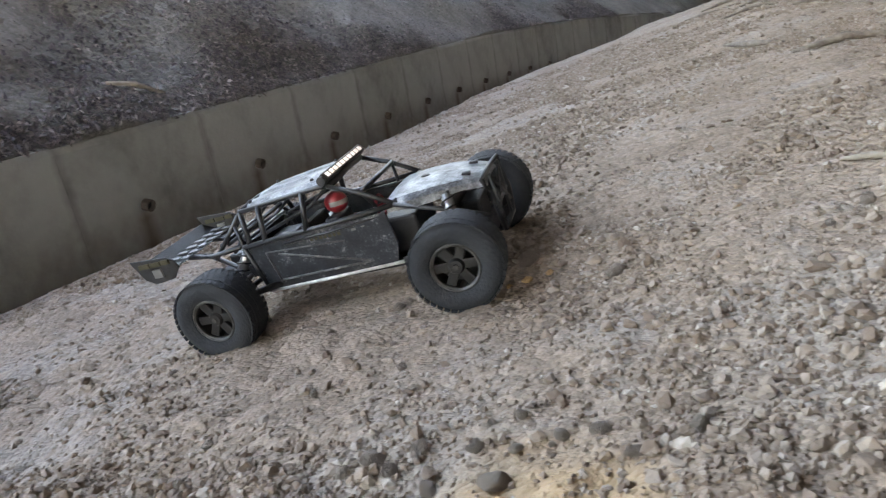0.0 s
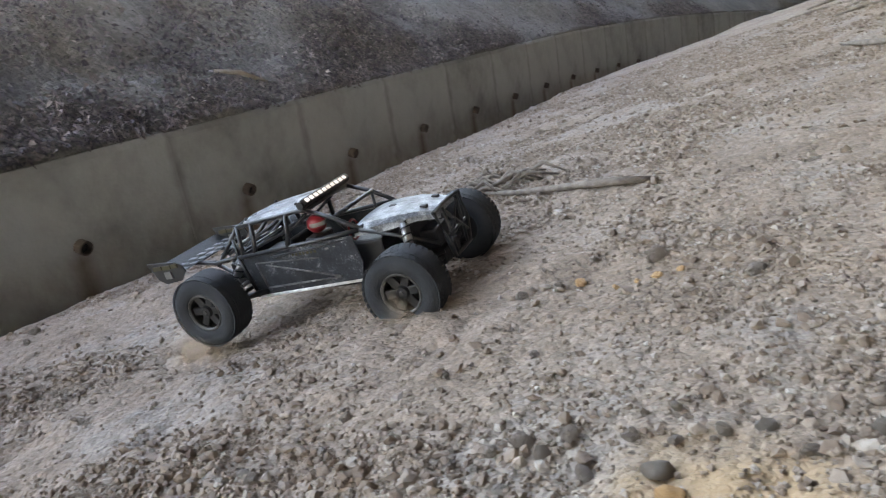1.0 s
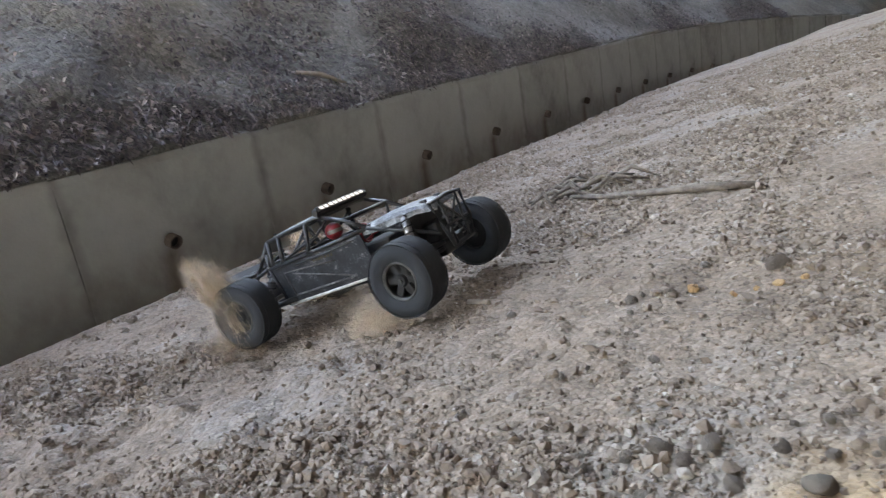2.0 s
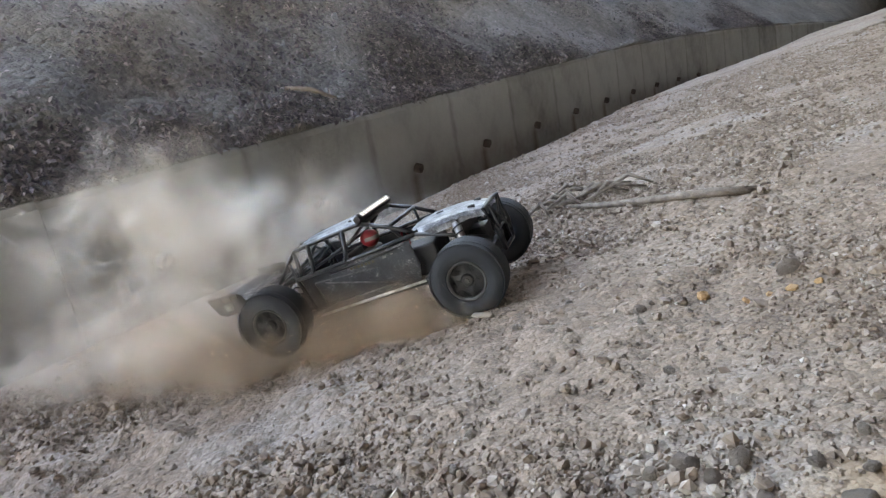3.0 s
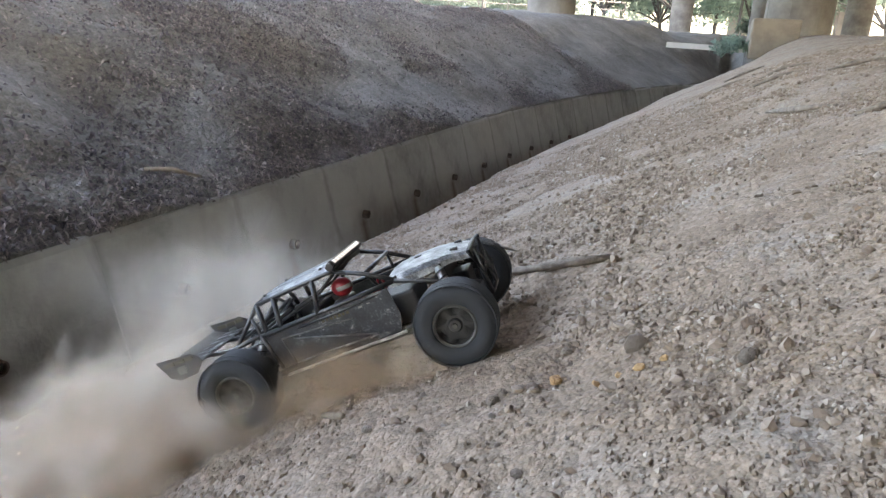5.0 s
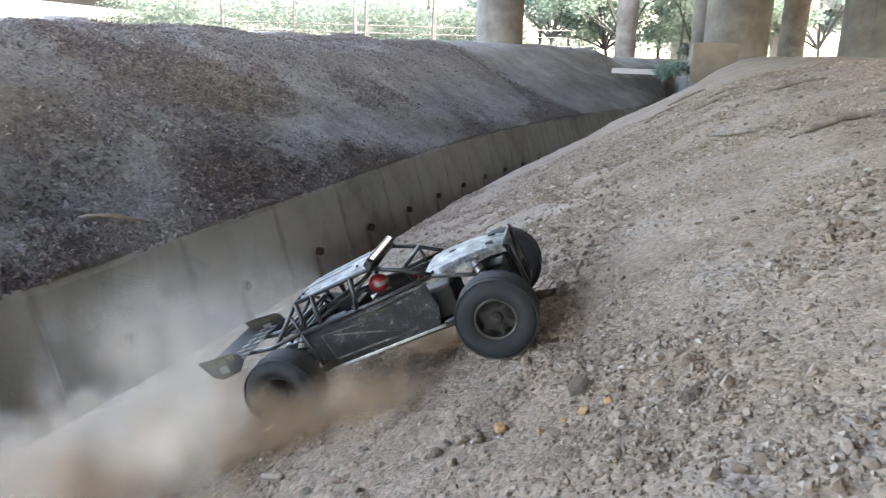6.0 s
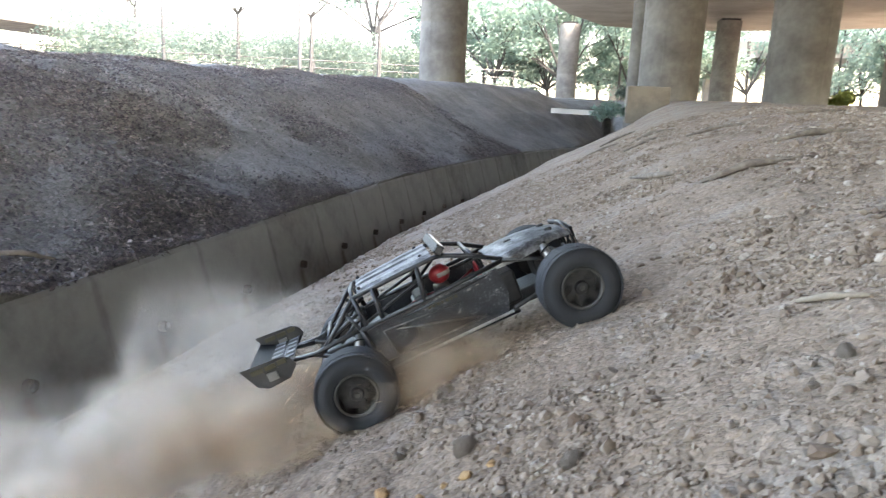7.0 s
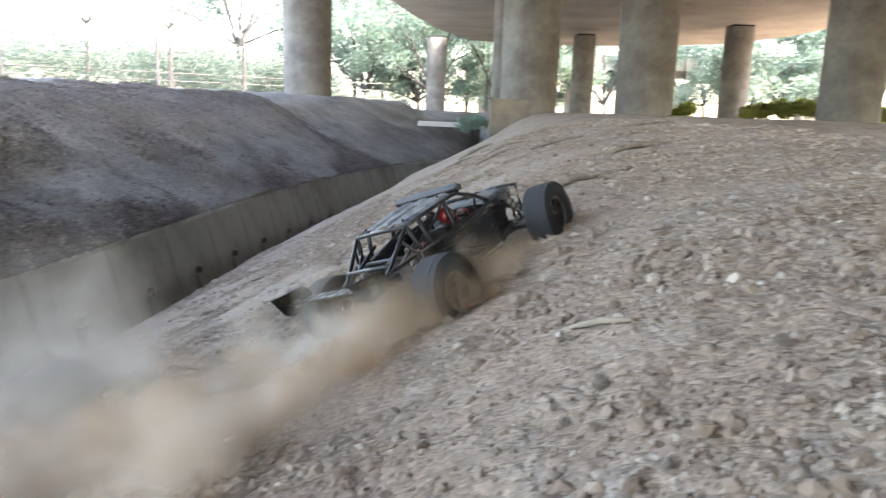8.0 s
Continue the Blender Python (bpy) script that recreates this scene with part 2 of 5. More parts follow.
def wall_material():
    """Grey cast concrete with a rusty run below the pipe at each panel's origin."""
    m = material("wall_concrete", [(0.25, (0.17, 0.178, 0.172)), (0.42, (0.285, 0.298, 0.286)), (0.55, (0.345, 0.36, 0.347)), (0.78, (0.40, 0.416, 0.405))], 1.8, 0.9, 0, 0.3, 40, 9, 0.25, random_value=0.18)
    n, l = m.node_tree.nodes, m.node_tree.links
    b = n["Principled BSDF"]
    link = b.inputs["Base Color"].links[0]
    base = link.from_socket
    tc = n.new("ShaderNodeTexCoord")
    sep = n.new("ShaderNodeSeparateXYZ")
    l.new(tc.outputs["Object"], sep.inputs[0])
    wob = n.new("ShaderNodeTexNoise")
    wob.inputs["Scale"].default_value = 9
    l.new(tc.outputs["Object"], wob.inputs["Vector"])

    def calc(op, a, c, unclamped=False):
        q = n.new("ShaderNodeMath")
        q.operation, q.use_clamp = op, op == "MULTIPLY" and not unclamped
        for k, v in enumerate((a, c)):
            if isinstance(v, (int, float)):
                q.inputs[k].default_value = v
            else:
                l.new(v, q.inputs[k])
        return q.outputs[0]
    side = calc("SUBTRACT", 1.0, calc("MULTIPLY", calc("ABSOLUTE", calc("ADD", sep.outputs["Y"], 0.15), 0), 13.0))
    below = calc("MULTIPLY", calc("SUBTRACT", 0.05, sep.outputs["Z"]), 14.0)
    near_a = calc("ABSOLUTE", calc("ADD", sep.outputs["Y"], 0.53), 0)
    near_b = calc("ABSOLUTE", calc("SUBTRACT", sep.outputs["Y"], 0.44), 0)
    joint = calc("SUBTRACT", 1.0, calc("MULTIPLY", calc("MINIMUM", near_a, near_b), 15.0, True))
    seep = calc("MULTIPLY", calc("ADD", joint, calc("MULTIPLY", calc("SUBTRACT", wob.outputs["Fac"], 0.72), 1.6, True)), 0.6)
    mask = calc("MULTIPLY", calc("MULTIPLY", calc("ADD", side, calc("SUBTRACT", wob.outputs["Fac"], 0.35)), below), 0.8)
    mix = n.new("ShaderNodeMix")
    mix.data_type = "RGBA"
    l.new(mask, mix.inputs["Factor"])
    l.new(base, mix.inputs["A"])
    mix.inputs["B"].default_value = (0.13, 0.088, 0.066, 1)
    damp = n.new("ShaderNodeMix")
    damp.data_type = "RGBA"
    l.new(seep, damp.inputs["Factor"])
    l.new(mix.outputs["Result"], damp.inputs["A"])
    damp.inputs["B"].default_value = (0.10, 0.098, 0.09, 1)
    l.new(damp.outputs["Result"], b.inputs["Base Color"])
    return m


WALL = wall_material()
add_clods(BANK, 34, 0.16, 0.010)

# ---- mesh helpers ----


def part(name, bm, mat, parent=None, label="", smooth=False):
    me = bpy.data.meshes.new(name)
    bm.to_mesh(me)
    bm.free()
    for mm in (mat if isinstance(mat, (list, tuple)) else [mat]):
        me.materials.append(mm)
    if smooth:
        for p in me.polygons:
            p.use_smooth = True
    ob = new(name, me)
    ob.parent = parent
    if label:
        ob["label"] = label
    return ob


def box(bm, lo, hi, m=None, mat_index=0, bevel=0.0):
    """An axis-aligned box between two corners, turned by m, with an optional bevel."""
    lo, hi = Vector(lo), Vector(hi)
    r = bmesh.ops.create_cube(bm, size=1, matrix=Matrix.Translation((lo + hi) / 2) @ Matrix.Diagonal((*(hi - lo), 1)))
    vs = r["verts"]
    if bevel:
        es = {e for v in vs for e in v.link_edges}
        q = bmesh.ops.bevel(bm, geom=list(es), offset=bevel, segments=2, affect="EDGES", profile=0.5)
        vs = list({v for f in q["faces"] for v in f.verts} | {v for v in vs if v.is_valid})
    if m is not None:
        bmesh.ops.transform(bm, matrix=m, verts=vs)
    for f in {f for v in vs for f in v.link_faces}:
        f.material_index = mat_index
    return vs


def tube(bm, points, r, seg=8, caps=True):
    """A round tube along a polyline."""
    points = [Vector(p) for p in points]
    rings = []
    for i, p in enumerate(points):
        d = (points[min(i + 1, len(points) - 1)] - points[max(i - 1, 0)]).normalized()
        q = d.to_track_quat("Z", "Y").to_matrix()
        rr = r[i] if isinstance(r, (list, tuple)) else r
        rings.append([bm.verts.new(p + q @ Vector((math.cos(a) * rr, math.sin(a) * rr, 0))) for a in (2 * math.pi * k / seg for k in range(seg))])
    for a, b in zip(rings, rings[1:]):
        for k in range(seg):
            bm.faces.new((a[k], a[(k + 1) % seg], b[(k + 1) % seg], b[k]))
    if caps:
        bm.faces.new(rings[0][::-1])
        bm.faces.new(rings[-1])
    return bm


def lathe(bm, profile, seg=40, axis="Y", mat_index=0, closed=True):
    """Turn a profile of (radius, offset) round an axis."""
    rings = []
    for k in range(seg):
        a = 2 * math.pi * k / seg
        ring = []
        for rr, off in profile:
            c, s = rr * math.cos(a), rr * math.sin(a)
            ring.append(bm.verts.new((c, off, s) if axis == "Y" else (c, s, off)))
        rings.append(ring)
    n = len(profile)
    for k in range(seg):
        a, b = rings[k], rings[(k + 1) % seg]
        for i in range(n if closed else n - 1):
            f = bm.faces.new((a[i], a[(i + 1) % n], b[(i + 1) % n], b[i]))
            f.material_index = mat_index
    bmesh.ops.recalc_face_normals(bm, faces=bm.faces[:])
    return bm


def slab(bm, outline, thick, m=None):
    """A plate: outline of 3D points in one plane, thickened along its normal."""
    vs = [bm.verts.new(p) for p in outline]
    f = bm.faces.new(vs)
    f.normal_update()
    r = bmesh.ops.extrude_face_region(bm, geom=[f])
    nv = [g for g in r["geom"] if isinstance(g, bmesh.types.BMVert)]
    bmesh.ops.translate(bm, verts=nv, vec=f.normal * thick)
    bmesh.ops.recalc_face_normals(bm, faces=bm.faces[:])
    if m is not None:
        bmesh.ops.transform(bm, matrix=m, verts=vs + nv)


def mesh_from(name, verts, faces, mats, parent=None, smooth=False):
    me = bpy.data.meshes.new(name)
    verts, faces = np.asarray(verts, dtype=np.float32), np.asarray(faces, dtype=np.int32)
    k = faces.shape[1]
    me.vertices.add(len(verts))
    me.vertices.foreach_set("co", verts.ravel())
    me.loops.add(faces.size)
    me.loops.foreach_set("vertex_index", faces.ravel())
    me.polygons.add(len(faces))
    me.polygons.foreach_set("loop_start", np.arange(0, faces.size, k, dtype=np.int32))
    me.polygons.foreach_set("loop_total", np.full(len(faces), k, dtype=np.int32))
    me.polygons.foreach_set("use_smooth", np.full(len(faces), smooth))
    for mm in mats:
        me.materials.append(mm)
    me.update(calc_edges=True)
    ob = new(name, me)
    ob.parent = parent
    return ob


# ---- the lie of the land ----
LATTICE = np.random.RandomState(7).rand(256, 256)


def value_noise(x, y):
    xi, yi = np.floor(x).astype(int), np.floor(y).astype(int)
    u, v = x - xi, y - yi
    u, v = u * u * (3 - 2 * u), v * v * (3 - 2 * v)
    g = lambda a, b: LATTICE[a % 256, b % 256]
    return (g(xi, yi) * (1 - u) + g(xi + 1, yi) * u) * (1 - v) + (g(xi, yi + 1) * (1 - u) + g(xi + 1, yi + 1) * u) * v - 0.5


def fbm(x, y, octaves=4):
    return sum(value_noise(x * 2 ** k + 17.3 * k, y * 2 ** k + 5.1 * k) * 0.5 ** k for k in range(octaves))


def clods(x, y, cell, seed):
    """Rounded lumps of earth, one to a cell, of uneven size; 0 to 1."""
    u, v = x / cell, y / cell
    ui, vi = np.floor(u).astype(int), np.floor(v).astype(int)
    best = np.zeros(np.broadcast(u, v).shape)
    for a in (-1, 0, 1):
        for b in (-1, 0, 1):
            p, q = ui + a, vi + b
            jx, jy = LATTICE[(p + seed) % 256, q % 256], LATTICE[q % 256, (p + 91 + seed) % 256]
            size = LATTICE[(p + 37) % 256, (q + 53 + seed) % 256]
            rad = 0.15 + 0.75 * size ** 2
            d2 = ((p + jx - u) ** 2 + (q + jy - v) ** 2) / rad ** 2
            best = np.maximum(best, np.sqrt(np.maximum(1 - d2, 0)) * (0.25 + size))
    return best


def smooth(a, b, v):
    u = np.clip((v - a) / (b - a), 0, 1)
    return u * u * (3 - 2 * u)


WALL_X = -2.5
BANK_X = -2.525


def bend(y):
    """The ditch swings to the right in the distance."""
    return 0.012 * np.clip(np.asarray(y, float) - 7, 0, 17) ** 2


def wall_top(y):
    return 1.05 - 0.008 * np.clip(y, -5, 20)


def lip(y):
    """Edge of the near slope above the ditch: its x and z."""
    yc = np.clip(y, -2, 20)
    x = -2.1 + 0.03 * yc
    return x, 1.98 + (0.638 + 0.0165 * yc) * (x + 0.1)


def land(x, y, rough=True):
    x, y = np.asarray(x, float), np.asarray(y, float)
    x = x - bend(y) * smooth(2.5, -0.5, x)
    lx, lz = lip(y)
    upper = np.where(x < 0.3, 1.59 + 0.49 * x, 1.737 + 0.27 * (1 - np.exp(-(np.maximum(x, 0.3) - 0.3) * 0.49 / 0.27)))
    upper = upper + 0.015 * np.clip(y, 0, 16) * smooth(0.1, 1.6, x)
    u = np.clip((-0.7 - x) / (-0.7 - lx), 0, 1)
    lower = 1.247 + (lz - 1.247) * u - 0.05 * np.sin(u * math.pi) * (1 - u)
    near = np.where(x < -0.7, lower, upper)
    near = near + 0.022 * np.exp(-((x + 0.57) ** 2 + (y - 1.2) ** 2) / 0.05)
    drop = np.clip((lx - x) / 0.3, 0, 1)
    near = np.where(x < lx, lz - 0.5 * drop - 0.1 * np.sqrt(np.clip(drop, 0, 1)), near)
    crest = 2.20 + 0.015 * np.clip(y, -5, 25)
    up = wall_top(y) + 0.012 + 0.03 * fbm(y * 3.1, y * 0.0 + 4.2, 3) + 0.50 * np.maximum(BANK_X - x, 0)
    k = 0.12
    bank = -k * np.log(np.exp(-up / k) + np.exp(-crest / k))
    z = np.where(x < BANK_X, bank, near)
    # the ditch ends in a rise at its far end
    end = smooth(24, 30, y) * smooth(3.5, 1.0, x) * smooth(-7.0, -4.5, x)
    z = z * (1 - end) + 2.3 * end
    far = smooth(24, 40, np.hypot(x, y))
    z = z * (1 - far) + 2.35 * far
    if rough:
        on_slope = smooth(-0.1, 0.15, x - lx) * (1 - far)
        patch = 0.3 + 0.8 * smooth(-0.05, 0.25, fbm(x * 2.6 + 5, y * 2.6, 3))
        patch = patch * (1 - 0.5 * smooth(1.4, 2.2, y))
        loose = smooth(0.75, 0.5, y) * 0.35
        z = z + on_slope * (0.03 * fbm(x * 1.1 + 3, y * 1.1, 3) + 0.017 * fbm(x * 8, y * 8 + 9, 4) + 0.007 * fbm(x * 31, y * 31, 2)
                            + (patch + loose) * (0.007 * clods(x, y, 0.062, 3) + 0.0055 * clods(x, y, 0.031, 11)) - 0.008)
        z = z + np.where(x < BANK_X, 0.16 * fbm(x * 0.9, y * 0.9 + 40, 4) * smooth(0.0, 0.5, BANK_X - x) * (1 - far) + 0.03 * fbm(x * 6, y * 6, 3), 0)
    return z


def build_ground():
    xs = np.concatenate([[-300, -120, -60, -30, -20, -14, -10, -8, -7], np.arange(-6.5, -2.66, 0.05), np.arange(-2.65, -2.54, 0.03), [-2.53], [-2.519, -2.45, -2.36, -2.28],
                         np.arange(-2.22, 1.0, 0.011), np.arange(1.0, 3.0, 0.05), np.arange(3.0, 8, 0.25), [9, 11, 14, 20, 30, 60, 120, 300]])
    ys = np.concatenate([[-300, -60, -20, -8, -4, -2.5, -1.5, -1, -0.6], np.arange(-0.3, 3.0, 0.0125), 3.0 * 1.012 ** np.arange(0, 200), [35, 40, 50, 80, 150, 400]])
    gx, gy = np.meshgrid(xs, ys)
    gx = gx + bend(gy) * smooth(6.0, 0.5, gx) * smooth(-120, -8, gx)
    z = land(gx, gy)
    v = np.stack([gx.ravel(), gy.ravel(), z.ravel()], 1)
    nx, ny = len(xs), len(ys)
    i = np.arange((nx - 1) * (ny - 1))
    a = (i // (nx - 1)) * nx + i % (nx - 1)
    f = np.stack([a, a + 1, a + nx + 1, a + nx], 1)
    ob = mesh_from("ground", v, f, [SOIL, BANK], smooth=True)
    mid = (xs[:-1] + xs[1:]) / 2
    ob.data.polygons.foreach_set("material_index", np.tile((mid < -2.3).astype(np.int32), ny - 1))
    tagged(ob, "dusty stony embankment slopes either side of a concrete-lined ditch", "ground", kind="structure")


build_ground()


BATTER = 0.28
PIPE_Y = -0.15


def build_wall():
    root = tagged(new("retaining_wall"), "grey cast concrete retaining wall of a drainage ditch, stained below its pipes", "wall", kind="structure")
    for k in range(-5, 24):
        y0 = 1.235 + 0.985 * k
        yc = y0 + 0.985 / 2 + 0.05
        top, zc = float(wall_top(yc)), 0.66 - 0.033 * (yc - 1.83)
        bm = bmesh.new()
        prof = [(-0.26, top), (-0.02, top + 0.004), (0.0, top - 0.02), (BATTER * (top + 0.3), -0.3), (-0.26, -0.3)]
        ends = []
        for yy in (y0 + 0.002 - yc, y0 + 0.983 - yc):
            ends.append([bm.verts.new((px, yy, pz - zc)) for px, pz in prof])
        for q in range(5):
            bm.faces.new((ends[0][q], ends[0][(q + 1) % 5], ends[1][(q + 1) % 5], ends[1][q]))
        bm.faces.new(ends[0][::-1])
        bm.faces.new(ends[1])
        bmesh.ops.recalc_face_normals(bm, faces=bm.faces[:])
        p = part("wall_panel", bm, WALL, root)
        p.location = (WALL_X + float(bend(yc)), yc, zc)
        p.rotation_euler = (0, 0, -math.atan(0.024 * max(yc - 7, 0)))
        bm = bmesh.new()
        ring = [(0.024, -0.01), (0.031, -0.01), (0.031, 0.030), (0.024, 0.030)]
        lathe(bm, ring, 14, "Z")
        # flat disc across the pipe, coloured dark to stand for the shade within
        bmesh.ops.create_circle(bm, cap_ends=True, segments=14, radius=0.025, matrix=Matrix.Translation((0, 0, 0.008)))
        for f in bm.faces:
            if len(f.verts) > 4:
                f.material_index = 1
        w = part("weep_pipe", bm, [RUST, BORE_SHADE], p, "rusty weep pipe, closed inside by a disc painted dark as the bore's shade")
        w.matrix_local = pose(BATTER * (top - zc) + 0.012, PIPE_Y, 0.055, 0, 90, 0)


build_wall()

# ---- viaduct ----
DECK_Z = 7.5


def build_deck(name, outline, z, thick, label):
    bm = bmesh.new()
    vs = [bm.verts.new((x, y, z + thick)) for x, y in outline]
    f = bm.faces.new(vs)
    r = bmesh.ops.extrude_face_region(bm, geom=[f])
    bmesh.ops.translate(bm, verts=[g for g in r["geom"] if isinstance(g, bmesh.types.BMVert)], vec=(0, 0, -thick))
    bmesh.ops.recalc_face_normals(bm, faces=bm.faces[:])
    tagged(part(name, bm, DECK), label, "bridge deck", kind="structure")


# unseen right and rear reach of the deck is sized to block sky light
build_deck("viaduct_deck", [(-7, -24), (-6.6, 10), (-5.6, 22), (-4.2, 32), (-3.2, 39), (-2.1, 45), (0, 51), (4, 53), (12.5, 51.5), (17, 48.5), (19, 44), (19.8, 37), (24, 28), (36, 22), (36, -24)],
           DECK_Z, 1.3, "pale weathered concrete underside of a road viaduct")
build_deck("far_deck", [(2, 74), (2, 82), (70, 78), (70, 62), (30, 66)], 7.2, 1.4, "sunlit concrete deck of a farther viaduct")


def pier(x, y, r, ledge=False):
    """A round cast pier with form lines and a dark bearing on its head."""
    zb = float(land(x, y, False)) - 0.3
    h = DECK_Z - zb
    root = tagged(new("bridge_pier"), "round grey concrete viaduct pier streaked with damp, standing on the embankment", "pier", "viaduct piers")
    root.location = (x, y, zb)
    bm = bmesh.new()
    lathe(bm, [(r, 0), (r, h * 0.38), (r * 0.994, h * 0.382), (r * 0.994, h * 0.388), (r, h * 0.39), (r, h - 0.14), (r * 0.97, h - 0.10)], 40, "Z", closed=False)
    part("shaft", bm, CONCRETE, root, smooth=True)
    bm = bmesh.new()
    box(bm, (-r * 0.75, -r * 0.75, h - 0.11), (r * 0.75, r * 0.75, h + 0.02), bevel=0.01)
    part("bearing", bm, BLACK, root, "dark bearing pad")
    for a in (200, 250, 300):
        bm = bmesh.new()
        ca, sa = math.cos(radians(a)), math.sin(radians(a))
        tube(bm, [(ca * r, sa * r, 0), (ca * r, sa * r, h - 0.15)], 0.008, 5)
        part("form_seam", bm, CONCRETE, root)


for px_, py_, pr in ((-4.68, 21.3, 0.70), (1.6, 18.0, 0.70), (4.45, 18.0, 0.70), (9.15, 17.4, 0.68), (-2.2, 49.5, 0.68), (7.3, 46, 0.70), (14.7, 40.0, 0.75), (16.5, 17, 0.7), (1.3, 24.5, 0.42)):
    pier(px_, py_, pr)


def square_pier(x, y, w, z1):
    zb = 2.2
    root = tagged(new("square_pier"), "sunlit pale concrete pier with a flared head", "pier", "farther piers")
    root.location = (x, y, zb)
    bm = bmesh.new()
    box(bm, (-w / 2, -w / 2, 0), (w / 2, w / 2, z1 - zb - 1.1), bevel=0.04)
    part("shaft", bm, DECK, root)
    bm = bmesh.new()
    v0 = [bm.verts.new((a * w / 2, b * w / 2, z1 - zb - 1.1)) for a, b in ((-1, -1), (1, -1), (1, 1), (-1, 1))]
    v1 = [bm.verts.new((a * w * 1.3, b * w / 2, z1 - zb)) for a, b in ((-1, -1), (1, -1), (1, 1), (-1, 1))]
    for k in range(4):
        bm.faces.new((v0[k], v0[(k + 1) % 4], v1[(k + 1) % 4], v1[k]))
    bm.faces.new(v1)
    part("flared_head", bm, DECK, root)


for sx, sy in ((1.9, 74), (10.9, 74), (31, 66)):
    square_pier(sx, sy, 1.6, 7.2)

bm = bmesh.new()
box(bm, (-0.42, -0.4, 0), (0.42, 0.4, 0.75), bevel=0.03)
foot = tagged(part("footing_block", bm, FOOTING), "brown-stained concrete footing block at the head of the slope", "concrete block")
foot.location = (0.98, 15.4, 1.72)
bm = bmesh.new()
slab(bm, [(-0.9, 0, 0), (0.75, -0.35, -0.02), (0.8, -0.05, -0.02), (-0.85, 0.3, 0)], 0.12)
kerb = tagged(part("concrete_slab", bm, WHITE_WALL), "pale broken concrete slab at the end of the ditch", "slab")
kerb.location = (-0.2, 17.6, 1.95)

# ---- trees, hedge, rails beyond ----


def leaf_cloud(seed, centres, n, size, squash=0.8):
    rs = np.random.RandomState(seed)
    c = np.array([p[:3] for p in centres])
    rad = np.array([p[3] for p in centres])
    k = rs.randint(0, len(c), n)
    d = rs.normal(size=(n, 3))
    d /= np.linalg.norm(d, axis=1)[:, None]
    p = c[k] + d * (rad[k] * rs.rand(n) ** 0.45)[:, None] * np.array([1, 1, squash])
    u = rs.normal(size=(n, 3))
    u /= np.linalg.norm(u, axis=1)[:, None]
    w = np.cross(u, rs.normal(size=(n, 3)))
    w /= np.linalg.norm(w, axis=1)[:, None]
    s = size * (0.6 + 0.8 * rs.rand(n))[:, None]
    v = np.stack([p - u * s, p + w * s * 0.4 + u * s * 0.1, p + u * s, p - w * s * 0.4 + u * s * 0.1], 1).reshape(-1, 3)
    return v, np.arange(4 * n).reshape(-1, 4)


def tree(seed, height, spread, n=9000, leaf=0.16, low=0.24, label="spreading green roadside tree in full sun"):
    rs = random.Random(seed)
    root = tagged(new("tree"), label, "tree", "trees beyond the viaduct")
    bm = bmesh.new()
    fork = height * low
    tube(bm, [(0, 0, -0.3), (0.08, 0, fork * 0.5), (0.02, 0.06, fork)], [0.2, 0.16, 0.13], 8)
    centres = []
    for k in range(10):
        a = k * 0.9 + rs.random() * 0.5
        rr = spread * (0.45 + 0.5 * rs.random())
        tip = (math.cos(a) * rr, math.sin(a) * rr, height * (low + 0.04 + (0.9 - low) * rs.random()))
        mid = (tip[0] * 0.45, tip[1] * 0.45, (fork + tip[2]) * 0.52)
        tube(bm, [(0.02, 0.06, fork - 0.05), mid, tip], [0.10, 0.06, 0.02], 6)
        for q in range(4):
            b = rs.random() * 6.3
            tip2 = (tip[0] + math.cos(b) * spread * 0.33, tip[1] + math.sin(b) * spread * 0.33, tip[2] + height * 0.12 * (rs.random() - 0.4))
            tube(bm, [mid if q % 2 else tip, tip2], [0.03, 0.012], 5)
            centres.append((*tip2, spread * (0.15 + 0.15 * rs.random())))
    part("trunk", bm, DARK_BARK, root)
    v, f = leaf_cloud(seed, centres, n, leaf)
    mesh_from("crown", v, f, [FOLIAGE], root)
    return root


kinds = [tree(11, 12.5, 6.0, 10000, 0.17, 0.12), tree(23, 10.0, 5.2, 9000, 0.16, 0.10), tree(35, 14.0, 6.6, 11000, 0.18, 0.14), tree(47, 14.0, 6.5, 9000, 0.17, 0.29)]
spots = [(0, -7.8, 54, 20), (1, -4.0, 58, 80), (2, 0.0, 64, 150), (3, -15.5, 48, 40), (0, 5, 60, 200), (1, 21, 56, 10), (2, 27, 53, 70), (0, 19, 64, 300), (1, 33, 46, 130),
         (2, 42, 50, 10), (3, -9.5, 60, 200), (0, 13, 68, 33), (2, -3, 72, 250), (1, 49, 42, 60), (2, 25, 76, 60), (2, -7.5, 62, 10), (0, -2.5, 54, 110), (1, 2.5, 57, 10), (0, 24, 60, 170), (0, 36, 56, 20), (2, 8, 74, 0), (1, 30, 58, 90)]
for j, (kd, tx, ty, tr) in enumerate(spots):
    m = pose(tx, ty, 2.3, 0, 0, tr)
    if j < 4:
        kinds[kd].matrix_basis = m
    else:
        copy_thing(kinds[kd], m)


